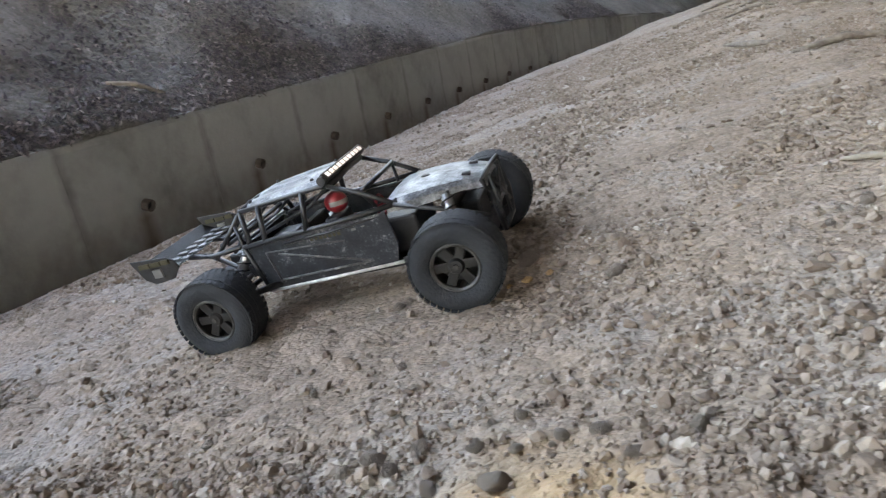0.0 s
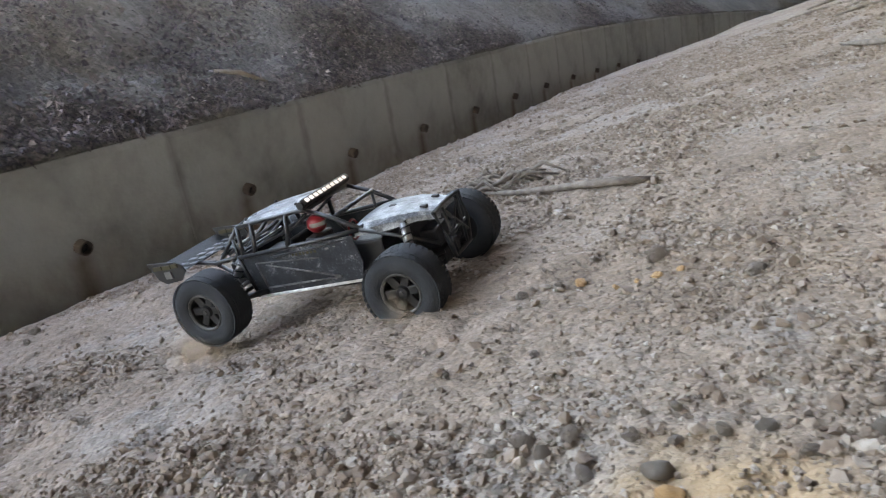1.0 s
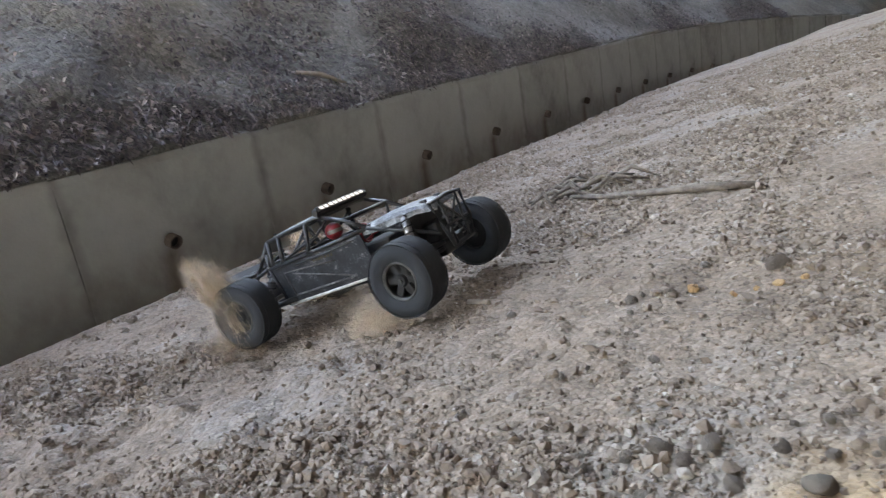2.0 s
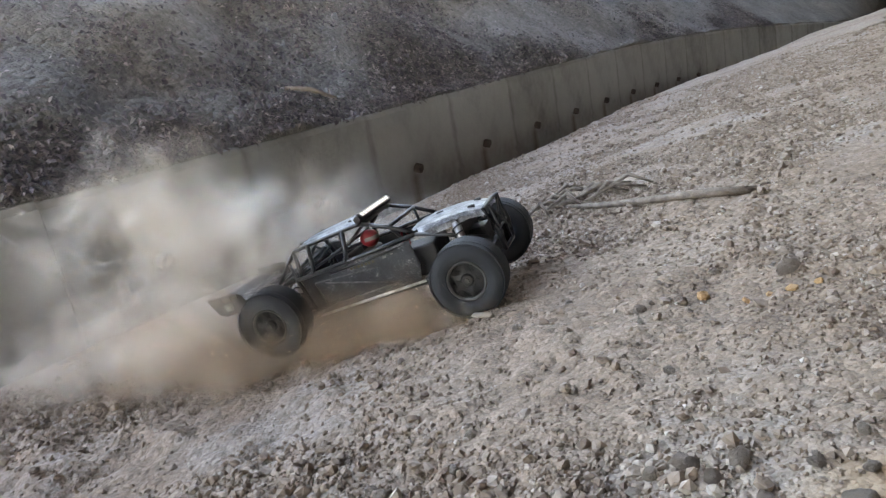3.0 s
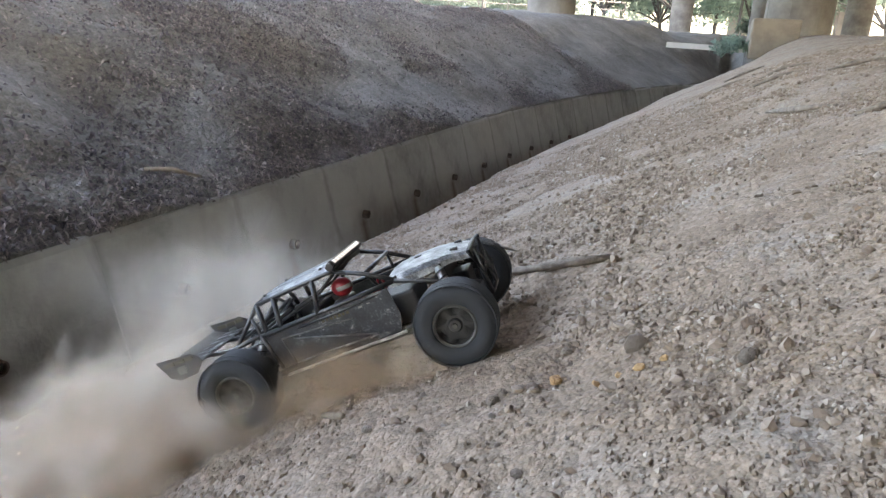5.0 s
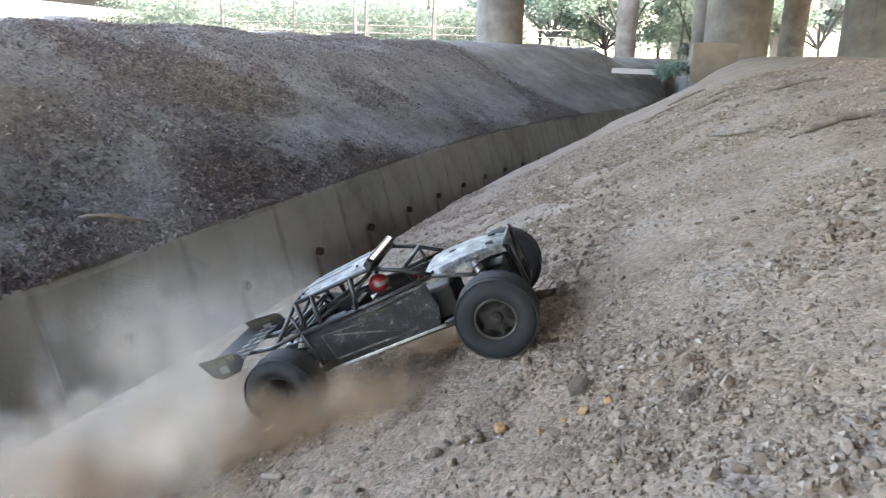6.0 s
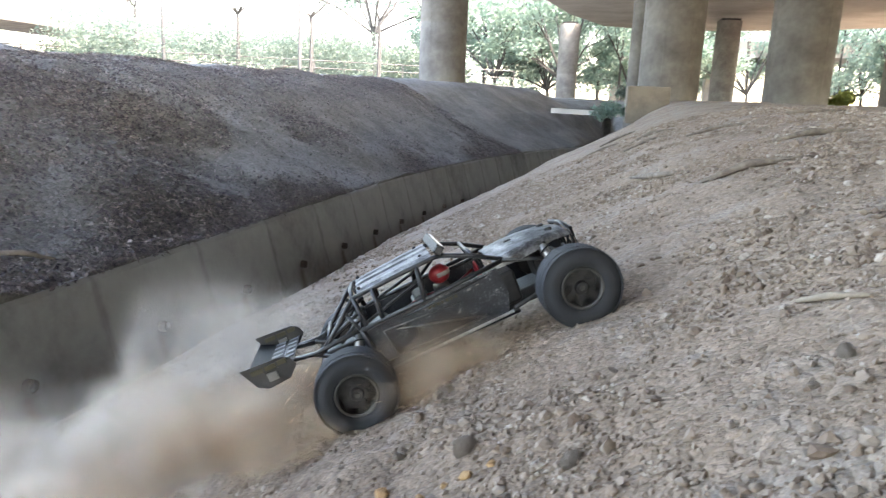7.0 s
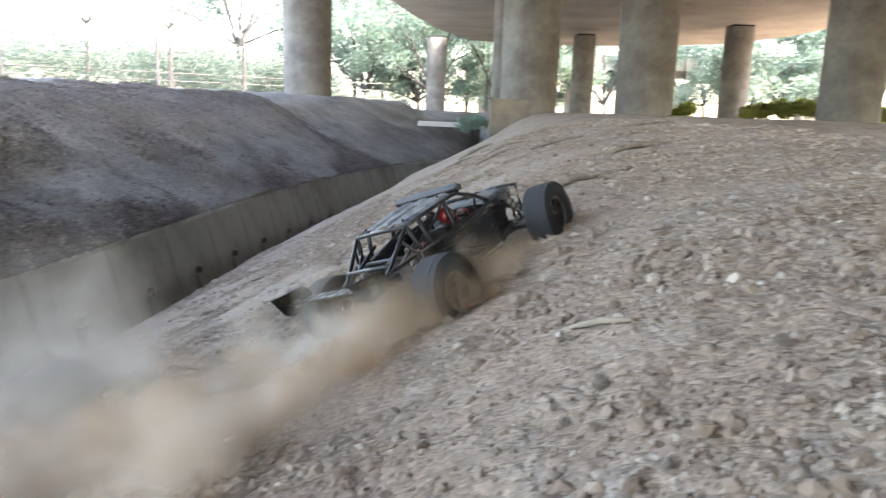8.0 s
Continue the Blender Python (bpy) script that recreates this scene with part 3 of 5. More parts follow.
def bare_tree(seed, h):
    rs = random.Random(seed)
    root = tagged(new("bare_tree"), "thin bare young tree beside the road", "tree", "young trees by the road")
    bm = bmesh.new()
    tube(bm, [(0, 0, -0.2), (0.05, 0, h * 0.5), (0, 0.05, h * 0.7)], [0.15, 0.12, 0.09], 6)
    part("trunk", bm, DARK_BARK, root)
    for k in range(7):
        a = rs.random() * 6.3
        e = (math.cos(a) * h * 0.22, math.sin(a) * h * 0.22, h * (0.82 + 0.2 * rs.random()))
        bm = bmesh.new()
        tube(bm, [(0, 0.05, h * 0.68), (e[0] * 0.6, e[1] * 0.6, h * 0.8), e], [0.06, 0.035, 0.015], 5)
        part("limb", bm, DARK_BARK, root)
    return root


bt = bare_tree(5, 6.2)
for j, (tx, ty, sc) in enumerate([(-21.5, 40, 0), (-17.2, 41, 40), (-13.2, 42, 100), (-10.0, 43, 200), (-27, 38, 300)]):
    if j:
        copy_thing(bt, pose(tx, ty, 2.3, 0, 0, sc))
    else:
        bt.matrix_basis = pose(tx, ty, 2.3)


def hedge(x, y, w, d, h, seed, label="pale green roadside shrubs in full sun"):
    rs = random.Random(seed)
    centres = [(-w / 2 + w * k / (int(w * 2) + 1) + rs.random() * 0.2, rs.uniform(-d, d) / 3, h * (0.3 + 0.4 * rs.random()), h * 0.5) for k in range(int(w * 2) + 2)]
    v, f = leaf_cloud(seed, centres, int(900 * w), 0.11)
    v[:, 2] = np.maximum(v[:, 2], -0.1)
    ob = tagged(mesh_from("hedge", v, f, [HEDGE if x < 5 else BUSH]), label if x < 5 else "low yellow-green hedge beyond the viaduct piers", "hedge", "hedges beyond the viaduct")
    ob.location = (x, y, 2.35)


for j, (hx, hy, hw, hh) in enumerate([(-18, 44, 5, 2.6), (-12.5, 47, 4, 2.2), (-24, 41, 5, 3.0), (-21, 52, 6, 2.8), (-15, 56, 6, 3.0), (-28, 36, 4, 2.8), (9.2, 34, 2.5, 0.8), (12.2, 27, 3.2, 0.8), (3.0, 48, 3, 1.2), (16, 30, 2.5, 0.8), (-7, 48, 4, 1.2), (20, 33, 3, 0.9), (-31, 40, 6, 1.5), (-26, 50, 6, 3.2), (-33, 46, 6, 3.4), (-19, 60, 6, 3.6), (-38, 52, 7, 4.0), (-24, 64, 7, 4.2)]):
    hedge(hx, hy, hw * (1.25 if hx < -5 else 1), 0.8, hh * (1.5 if hx < -10 else 1), 50 + j)


def railing(x0, y0, x1, y1, z, n, h):
    root = tagged(new("railing"), "grey painted steel roadside railing", "railing")
    root.location = (x0, y0, z)
    d = Vector((x1 - x0, y1 - y0, 0))
    for k in range(n + 1):
        bm = bmesh.new()
        q = d * (k / n)
        tube(bm, [q, q + Vector((0, 0, h))], 0.04, 6)
        part("post", bm, STEEL, root)
    for zz in (0.35, 0.7, 1.0):
        bm = bmesh.new()
        tube(bm, [Vector((0, 0, h * zz)), d + Vector((0, 0, h * zz))], 0.035, 6)
        part("rail", bm, STEEL, root)


railing(-36, 34, -5.5, 47, 2.6, 18, 1.5)
bm = bmesh.new()
box(bm, (-38, 18, 5.2), (-31.5, 130, 5.9), bevel=0.05)
tagged(part("elevated_road", bm, CONCRETE), "washed-out concrete slip road on low piers", "road", kind="structure")
railing(-31.7, 20, -31.0, 125, 5.9, 40, 1.3)


def lamp_pole(x, y, h):
    root = tagged(new("street_pole"), "slim grey steel street pole", "pole", "street poles")
    root.location = (x, y, 2.2)
    bm = bmesh.new()
    tube(bm, [(0, 0, 0), (0, 0, h)], [0.11, 0.07], 8)
    part("pole", bm, STEEL, root)


for qx, qy, qh in ((-16.6, 38, 9), (-24.5, 37, 9), (1.5, 56, 8), (6.3, 60, 8), (4.2, 58, 7)):
    lamp_pole(qx, qy, qh)

# ---- stones, sticks, leaves on the ground ----


def stone_mesh(seed, flat=0.7):
    """A rough broken clod: a lumpy body with a few flat fractures and a pitted skin."""
    rs = np.random.RandomState(seed)
    bm = bmesh.new()
    bmesh.ops.create_icosphere(bm, subdivisions=3, radius=1)
    cuts = []
    for k in range(9):
        d = rs.normal(size=3)
        cuts.append((Vector(d / np.linalg.norm(d)), 0.62 + 0.3 * rs.rand()))
    off = Vector(rs.rand(3) * 40)
    for v in bm.verts:
        p = v.co * (1 + 0.28 * noise.noise(v.co * 1.3 + off))
        for d, h in cuts:
            over = p.dot(d) - h
            if over > 0:
                p = p - d * over * 0.85
        p = p * (1 + 0.10 * noise.noise(v.co * 4 + off) + 0.06 * noise.noise(v.co * 9 + off))
        v.co = (p.x, p.y * 0.82, p.z * flat)
    me = bpy.data.meshes.new("stone")
    bm.to_mesh(me)
    bm.free()
    return me


STONES = [stone_mesh(k, 0.55 + 0.06 * (k % 5)) for k in range(8)]
OCHRE = []
for me in STONES[:3]:
    m2 = me.copy()
    m2.materials.append(ORANGE)
    OCHRE.append(m2)
for me in STONES:
    me.materials.append(STONE)


def stone(x, y, r, rs, meshes=STONES, label="angular grey-brown stone lying on the dusty slope"):
    ob = tagged(new("stone", rs.choice(meshes)), label, "stone", "stones on the slope")
    ob.scale = (r, r * rs.uniform(0.8, 1.1), r * rs.uniform(0.8, 1.1))
    ob.rotation_euler = (rs.uniform(-0.4, 0.4), rs.uniform(-0.4, 0.4) - 0.4, rs.uniform(0, 6.3))
    ob.location = (x, y, float(land(x, y)) + r * 0.22)


rs_ = random.Random(4)
for sx, sy, sr in ((-0.167, 1.09, 0.030), (-0.366, 1.0, 0.018), (-0.279, 1.146, 0.016), (-0.31, 1.026, 0.016), (-0.014, 0.99, 0.025), (-0.32, 0.484, 0.012), (-0.209, 0.546, 0.026), (-0.163, 0.557, 0.02),
                   (-0.065, 0.497, 0.030), (0.015, 0.576, 0.018), (-0.019, 0.569, 0.016), (-0.101, 0.548, 0.015), (0.298, 1.05, 0.021), (-1.834, 5.6, 0.055), (-1.9, 1.08, 0.03), (-1.82, 1.0, 0.02), (-0.555, 0.486, 0.018),
                   (-0.53, 0.475, 0.022), (-0.58, 0.47, 0.014), (0.05, 0.53, 0.018), (0.10, 0.56, 0.016), (-0.13, 0.5, 0.018), (0.315, 0.834, 0.014), (0.472, 0.99, 0.018), (0.247, 0.995, 0.012), (0.5, 1.2, 0.014),
                   (-0.24, 0.53, 0.015), (-0.28, 0.51, 0.012), (-0.18, 0.52, 0.017), (-0.06, 0.55, 0.012)):
    stone(sx, sy, sr * 0.72, rs_)
for sx, sy, sr in ((-0.153, 1.03, 0.013), (-0.18, 1.026, 0.011), (-0.278, 1.05, 0.016), (-0.12, 1.04, 0.009), (-0.05, 0.46, 0.018), (-0.21, 1.01, 0.010)):
    stone(sx, sy, sr * 0.8, rs_, OCHRE, "ochre-orange stone half sunk in the dusty slope")
made = 0
while made < 230:
    sx, sy = rs_.uniform(-1.7, 1.3), 0.35 + 3.2 * rs_.random() ** 1.4
    clump = float(fbm(np.array(sx * 2.2), np.array(sy * 2.2 + 3), 3))
    if rs_.random() < 0.1 + 2.2 * clump:
        stone(sx, sy, 0.0045 + 0.0075 * rs_.random() ** 2.5, rs_, label="small angular stone on the dusty slope")
        made += 1


def scatter_crumbs(n, seed, shape, smallest, spread, power, clump, label):
    """Loose crumbs and gravel, thick in some patches and thin in others."""
    rs = np.random.RandomState(seed)
    bv, bf = shape
    x = rs.uniform(-2.0, 1.6, n * 6)
    y = 0.2 + 6.8 * rs.rand(n * 6) ** 1.7
    keep = rs.rand(n * 6) < np.clip(clump[0] + clump[1] * fbm(x * 2.9, y * 2.9 + 8, 4), 0.04, 1)
    x, y = x[keep][:n], y[keep][:n]
    n = len(x)
    r = (smallest + spread * rs.rand(n) ** power) * (1 + 0.13 * y)
    z = land(x, y) + r * 0.3
    v = bv[None] * (1 + 0.8 * (rs.rand(n, len(bv), 1) - 0.5)) * r[:, None, None] * (0.75 + 0.6 * rs.rand(n, 1, 3))
    a = rs.rand(n) * 6.3
    c, s = np.cos(a)[:, None], np.sin(a)[:, None]
    v = np.stack([v[..., 0] * c - v[..., 1] * s, v[..., 0] * s + v[..., 1] * c, v[..., 2] * 0.85], 2)
    v += np.stack([x, y, z], 1)[:, None]
    f = bf[None] + (np.arange(n) * len(bv))[:, None, None]
    tagged(mesh_from("gravel", v.reshape(-1, 3), f.reshape(-1, 3), [PEBBLE]), label, "gravel", kind="stuff")


def ball(faceted):
    bm = bmesh.new()
    if faceted:
        bmesh.ops.create_icosphere(bm, subdivisions=1, radius=1)
    else:
        bmesh.ops.create_uvsphere(bm, u_segments=4, v_segments=2, radius=1)
    bv = np.array([v.co for v in bm.verts])
    bf = np.array([[v.index for v in f.verts] for f in bm.faces])
    bm.free()
    return bv, bf


scatter_crumbs(30000, 3, ball(True), 0.0022, 0.0068, 3.0, (0.12, 1.9), "loose grey and brown gravel strewn over the slope")
scatter_crumbs(125000, 8, ball(False), 0.0017, 0.0030, 2.0, (0.38, 1.6), "fine crumbs of dry earth covering the slope")


def scatter_leaves(n, seed):
    rs = np.random.RandomState(seed)
    m = n * 6
    y = -1 + 17 * rs.rand(m) ** 1.25
    up = 3.6 * rs.rand(m) ** 1.15
    x = BANK_X + 0.003 - up + bend(y)
    dens = np.clip(0.10 + 2.2 * fbm(x * 0.8 + y * 0.45, y * 0.7 - x * 0.3, 5), 0.07, 0.8) + 0.9 * smooth(0.42, 0.10, up + 0.35 * fbm(x * 1.5, y * 1.5, 3)) * smooth(-0.25, 0.1, fbm(x * 0 + 2, y * 0.8, 2)) + 0.32 * smooth(1.1, 2.2, up)
    keep = rs.rand(m) < dens
    x, y, up0 = x[keep][:n], y[keep][:n], up[keep][:n]
    n = len(x)
    z = land(x, y) + 0.004 + 0.02 * rs.rand(n)
    x = np.where((up0 < 0.1) & (rs.rand(n) < 0.6), x + 0.035 * rs.rand(n), x)
    s = (0.008 + 0.012 * rs.rand(n))[:, None]
    a = rs.rand(n) * 6.3
    tilt = rs.normal(0, 0.45, (n, 2))
    u = np.stack([np.cos(a), np.sin(a), tilt[:, 0] - 0.45 * np.cos(a)], 1)
    w = np.stack([-np.sin(a), np.cos(a), tilt[:, 1] + 0.45 * np.sin(a)], 1) * 0.5
    p = np.stack([x, y, z], 1)
    lift = np.array([0, 0, 1])[None] * s * 0.35
    v = np.stack([p - u * s, p - w * s + lift, p + u * s, p + w * s + lift], 1).reshape(-1, 3)
    q = np.arange(n)[:, None] * 4
    f = np.concatenate([q + np.array([0, 1, 2]), q + np.array([0, 2, 3])])
    ob = mesh_from("leaf_litter", v, f, [LEAF])
    tagged(ob, "dark dry fallen leaves drifted over the far bank", "fallen leaves", kind="stuff")


scatter_leaves(120000, 9)


def stick(points, r, mat, label, name="branch"):
    bm = bmesh.new()
    pts = [(x, y, float(land(x, y)) + up) for x, y, up in points]
    tube(bm, pts, r, 7)
    tagged(part(name, bm, mat, smooth=True), label, "branch", "sticks on the ground")


stick([(-0.86, 2.06, 0.012), (-0.694, 1.916, 0.012), (-0.458, 1.735, 0.010), (-0.352, 1.673, 0.012), (-0.275, 1.675, 0.008)], [0.006, 0.009, 0.010, 0.012, 0.008], BARK, "long dry dark branch lying on the slope")
stick([(-2.88, 2.95, 0.02), (-2.8, 3.07, 0.03), (-2.71, 3.2, 0.015)], [0.012, 0.016, 0.01], PALE_WOOD, "pale dry stick among fallen leaves on the far bank")
stick([(0.289, 1.247, 0.004), (0.325, 1.22, 0.008), (0.354, 1.165, 0.005)], [0.003, 0.006, 0.003], PALE_WOOD, "flat splinter of pale wood on the slope", "wood_splinter")
stick([(-0.708, 1.063, 0.005), (-0.64, 1.01, 0.006)], 0.006, PALE_WOOD, "short piece of pale wood on the slope", "wood_splinter")
stick([(0.175, 3.8, 0.005), (0.255, 3.33, 0.015), (0.369, 3.148, 0.006)], [0.006, 0.014, 0.006], BARK, "curl of dry bark on the slope", "bark_piece")
for k in range(16):
    bx, by = rs_.uniform(-1.0, -0.76), rs_.uniform(1.98, 2.18)
    an = rs_.uniform(-0.5, 0.9)
    ln = rs_.uniform(0.08, 0.22)
    stick([(bx, by, 0.015), (bx + math.cos(an) * ln / 2, by + math.sin(an) * ln / 2, 0.035 + 0.03 * rs_.random()), (bx + math.cos(an) * ln, by + math.sin(an) * ln, 0.01)],
          [0.004, 0.008, 0.003], BARK, "dry broken twig in a heap of debris", "twig")
for bx, by in ((0.08, 6.8), (0.35, 5.6), (0.68, 4.7), (0.42, 6.07), (1.3, 5.0), (0.2, 7.5), (0.5, 2.67), (0.84, 3.25)):
    stick([(bx - 0.15, by, 0.01), (bx, by + 0.06, 0.02), (bx + 0.18, by - 0.04, 0.006)], [0.006, 0.016, 0.005], BARK, "strip of dry bark on the upper slope", "bark_piece")

v, f = leaf_cloud(77, [(0, 0, 0.12, 0.22), (0.3, 0.1, 0.1, 0.2), (-0.3, -0.2, 0.05, 0.22), (-0.1, 0.4, 0.15, 0.2)], 900, 0.045)
weed = tagged(mesh_from("weed_clump", v, f, [FOLIAGE]), "low green weeds at the end of the ditch", "weeds")
weed.location = (0.35, 15.3, 1.85)

# ---- the model buggy: x ahead, y to its left, z up, origin between its axles at tyre bottom ----
R_TYRE = 0.088


def tyre_mesh():
    bm = bmesh.new()
    hw = 0.033
    prof = [(0.041, -hw * 0.78), (0.048, -hw * 0.96), (0.064, -hw * 1.05), (0.079, -hw * 0.92), (0.0845, -hw * 0.68), (0.086, -hw * 0.3), (0.0862, 0), (0.086, hw * 0.3), (0.0845, hw * 0.68),
            (0.079, hw * 0.92), (0.064, hw * 1.05), (0.048, hw * 0.96), (0.041, hw * 0.78), (0.0375, hw * 0.6), (0.0375, -hw * 0.6)]
    lathe(bm, [(0.0375 + (r - 0.0375) * 0.875, o) for r, o in prof], 48)
    for f in bm.faces:
        f.smooth = True
    me = bpy.data.meshes.new("tyre")
    bm.to_mesh(me)
    bm.free()
    me.materials.append(RUBBER)
    return me


def tread_mesh():
    bm = bmesh.new()
    for k in range(40):
        for row, (yy, ww, rr) in enumerate(((-0.0235, 0.0079, 0.0786), (-0.0078, 0.0079, 0.0797), (0.0078, 0.0079, 0.0797), (0.0235, 0.0079, 0.0786))):
            a = 360 * (k + 0.5 * (row % 2)) / 40
            box(bm, (rr - 0.002, -ww, -0.0048), (rr + 0.0009, ww, 0.0048), pose(0, 0, 0, 0, a, 0) @ Matrix.Translation((0, yy, 0)))
    me = bpy.data.meshes.new("tread")
    bm.to_mesh(me)
    bm.free()
    me.materials.append(RUBBER)
    return me


def rim_mesh(side):
    """side -1: the outer face looks towards -y."""
    bm = bmesh.new()
    o = 0.026 * side
    lathe(bm, [(0.0415, o * 0.9), (0.0415, -o * 0.9), (0.0375, -o * 0.9), (0.0375, o * 0.3), (0.0375, o * 0.9)], 36, mat_index=0)
    lathe(bm, [(0.042, o * 0.85), (0.0435, o * 1.02), (0.040, o * 1.12), (0.0365, o * 1.02), (0.0365, o * 0.85)], 36, mat_index=1)
    lathe(bm, [(0.0, o * 0.95), (0.011, o * 0.95), (0.014, o * 0.75), (0.014, -o * 0.2), (0.0, -o * 0.2)], 20, mat_index=0)
    lathe(bm, [(0.0, o * 1.05), (0.005, o * 1.05), (0.006, o * 0.9), (0.0, o * 0.9)], 6, mat_index=1)
    for k in range(6):
        box(bm, (0.011, min(o * 0.35, o * 0.72), -0.0085), (0.038, max(o * 0.35, o * 0.72), 0.0085), pose(0, 0, 0, 0, 60 * k, 0), 0, 0.002)
    for k in range(12):
        box(bm, (0.0388, o * 1.08 - 0.0015, -0.0015), (0.0415, o * 1.08 + 0.0015, 0.0015), pose(0, 0, 0, 0, 30 * k, 0), 1)
    lathe(bm, [(0.0, -o * 0.3), (0.0375, -o * 0.3), (0.0375, -o * 0.4), (0.0, -o * 0.4)], 24, mat_index=0)
    me = bpy.data.meshes.new("rim")
    bm.to_mesh(me)
    bm.free()
    me.materials.append(RIM)
    me.materials.append(BEAD)
    return me


def spring(bm, p0, p1, r, turns, wire):
    p0, p1 = Vector(p0), Vector(p1)
    q = (p1 - p0).to_track_quat("Z", "Y").to_matrix()
    ln = (p1 - p0).length
    tube(bm, [p0 + q @ Vector((r * math.cos(a), r * math.sin(a), ln * a / (turns * 2 * math.pi))) for a in (turns * 2 * math.pi * k / (turns * 10) for k in range(turns * 10 + 1))], wire, 5)


def build_buggy():
    car = tagged(new("desert_buggy"), "radio-controlled desert buggy, dusty black tube cage, scuffed silver roof and hood", "model car")

    def cage(points, r=0.0048, mat=TUBE, name="cage_tube", label=""):
        bm = bmesh.new()
        tube(bm, points, r, 8)
        return part(name, bm, mat, car, label, True)

    # tray and inner works
    bm = bmesh.new()
    box(bm, (-0.165, -0.085, 0.066), (0.13, 0.085, 0.076), bevel=0.003)
    box(bm, (0.12, -0.05, 0.068), (0.275, 0.05, 0.10), bevel=0.006)
    box(bm, (-0.30, -0.045, 0.085), (-0.16, 0.045, 0.115), bevel=0.006)
    part("chassis_tray", bm, BLACK, car)
    for lo, hi, nm, mt in (((-0.13, -0.03, 0.076), (-0.02, 0.055, 0.125), "battery_box", BLACK), ((0.06, -0.055, 0.08), (0.15, 0.055, 0.15), "dashboard", BLACK),
                           ((-0.185, -0.04, 0.10), (-0.13, 0.05, 0.15), "motor_mount", TUBE), ((0.2, -0.035, 0.10), (0.265, 0.035, 0.145), "gearbox", BLACK), ((-0.275, -0.035, 0.085), (-0.2, 0.035, 0.14), "rear_gearbox", BLACK),
                           ((-0.07, 0.0, 0.125), (-0.03, 0.06, 0.16), "receiver_box", TUBE)):
        bm = bmesh.new()
        box(bm, lo, hi, bevel=0.006)
        part(nm, bm, mt, car)
    bm = bmesh.new()
    lathe(bm, [(0.0, -0.035), (0.02, -0.035), (0.022, -0.03), (0.022, 0.03), (0.02, 0.035), (0.0, 0.035)], 18)
    mo = part("motor", bm, CHROME, car, "steel motor can")
    mo.matrix_local = pose(-0.10, -0.045, 0.105, 0, 0, 90)
    bm = bmesh.new()
    tube(bm, [(-0.12, 0.01, 0.14), (-0.05, -0.02, 0.165), (0.03, 0.02, 0.15), (0.08, 0.03, 0.165)], 0.003, 6)
    part("wire", bm, RED, car, "red cable", True)

    # side panels with a pressed rib frame, bars for their lettering
    for s in (-1, 1):
        bm = bmesh.new()
        yb, yt = 0.093 * s, 0.097 * s
        out = [(-0.164, yb, 0.073), (0.105, yb, 0.080), (0.118, yb * 1.02, 0.120), (0.112, yt, 0.178), (-0.03, yt, 0.172), (-0.176, yt, 0.164)]
        slab(bm, out if s > 0 else out[::-1], 0.003)
        pan = part("side_panel", bm, PANEL, car, "scuffed dark grey side panel")
        y2 = (yb + yt) / 2 + 0.0035 * s
        bm = bmesh.new()
        for a, b in (((-0.135, 0.090), (-0.145, 0.150)), ((-0.145, 0.150), (0.02, 0.142)), ((-0.12, 0.143), (0.055, 0.095)), ((-0.135, 0.090), (0.06, 0.093))):
            tube(bm, [(a[0], y2, a[1]), (b[0], y2, b[1])], 0.0022, 5)
        part("pressed_rib", bm, SCUFF, pan, "pale scuffed rib", True)
        for k in range(7):
            bm = bmesh.new()
            x0, h = -0.046 + 0.0095 * k, (0.009, 0.007, 0.0085)[k % 3]
            box(bm, (x0, y2 - 0.001, 0.154), (x0 + 0.0068 - 0.001 * (k % 2), y2 + 0.001, 0.154 + h))
            part("marking", bm, YELLOW, pan, "faded yellow lettering bar")
        for x0, x1, z0 in ((0.040, 0.049, 0.157), (0.060, 0.067, 0.160)):
            bm = bmesh.new()
            box(bm, (x0, y2 - 0.001, z0), (x1, y2 + 0.001, z0 + 0.009))
            part("marking", bm, WHITE, pan, "pale emblem bar")
        cage([(-0.168, yb * 1.02, 0.071), (-0.06, yb * 1.03, 0.0735), (0.115, yb * 1.02, 0.079)], 0.0036, WORN, "sill_tube", "worn bare-metal sill tube")
        cage([(-0.168, yb * 1.02, 0.071), (-0.178, yb * 1.03, 0.12), (-0.186, yt * 1.02, 0.17)], 0.0045)
        cage([(0.128, 0.094 * s, 0.186), (0.0, 0.100 * s, 0.178), (-0.186, 0.098 * s, 0.169)], 0.005)
        cage([(0.10, 0.097 * s, 0.172), (0.0, 0.101 * s, 0.164), (-0.10, 0.101 * s, 0.160)], 0.0028)
        # roof sides, pillars, stays
        cage([(-0.178, 0.078 * s, 0.232), (-0.10, 0.083 * s, 0.239), (0.0, 0.088 * s, 0.246), (0.022, 0.088 * s, 0.243)])
        cage([(0.018, 0.088 * s, 0.244), (0.075, 0.091 * s, 0.220), (0.130, 0.090 * s, 0.188)])
        cage([(-0.178, 0.078 * s, 0.232), (-0.172, 0.097 * s, 0.168)], 0.0055)
        cage([(-0.135, 0.081 * s, 0.236), (-0.137, 0.098 * s, 0.170)], 0.0055)
        cage([(-0.036, 0.086 * s, 0.243), (-0.046, 0.100 * s, 0.175)], 0.0055)
        cage([(-0.178, 0.078 * s, 0.232), (-0.255, 0.066 * s, 0.168), (-0.285, 0.058 * s, 0.146)])
        cage([(-0.172, 0.088 * s, 0.195), (-0.235, 0.062 * s, 0.152)], 0.004)
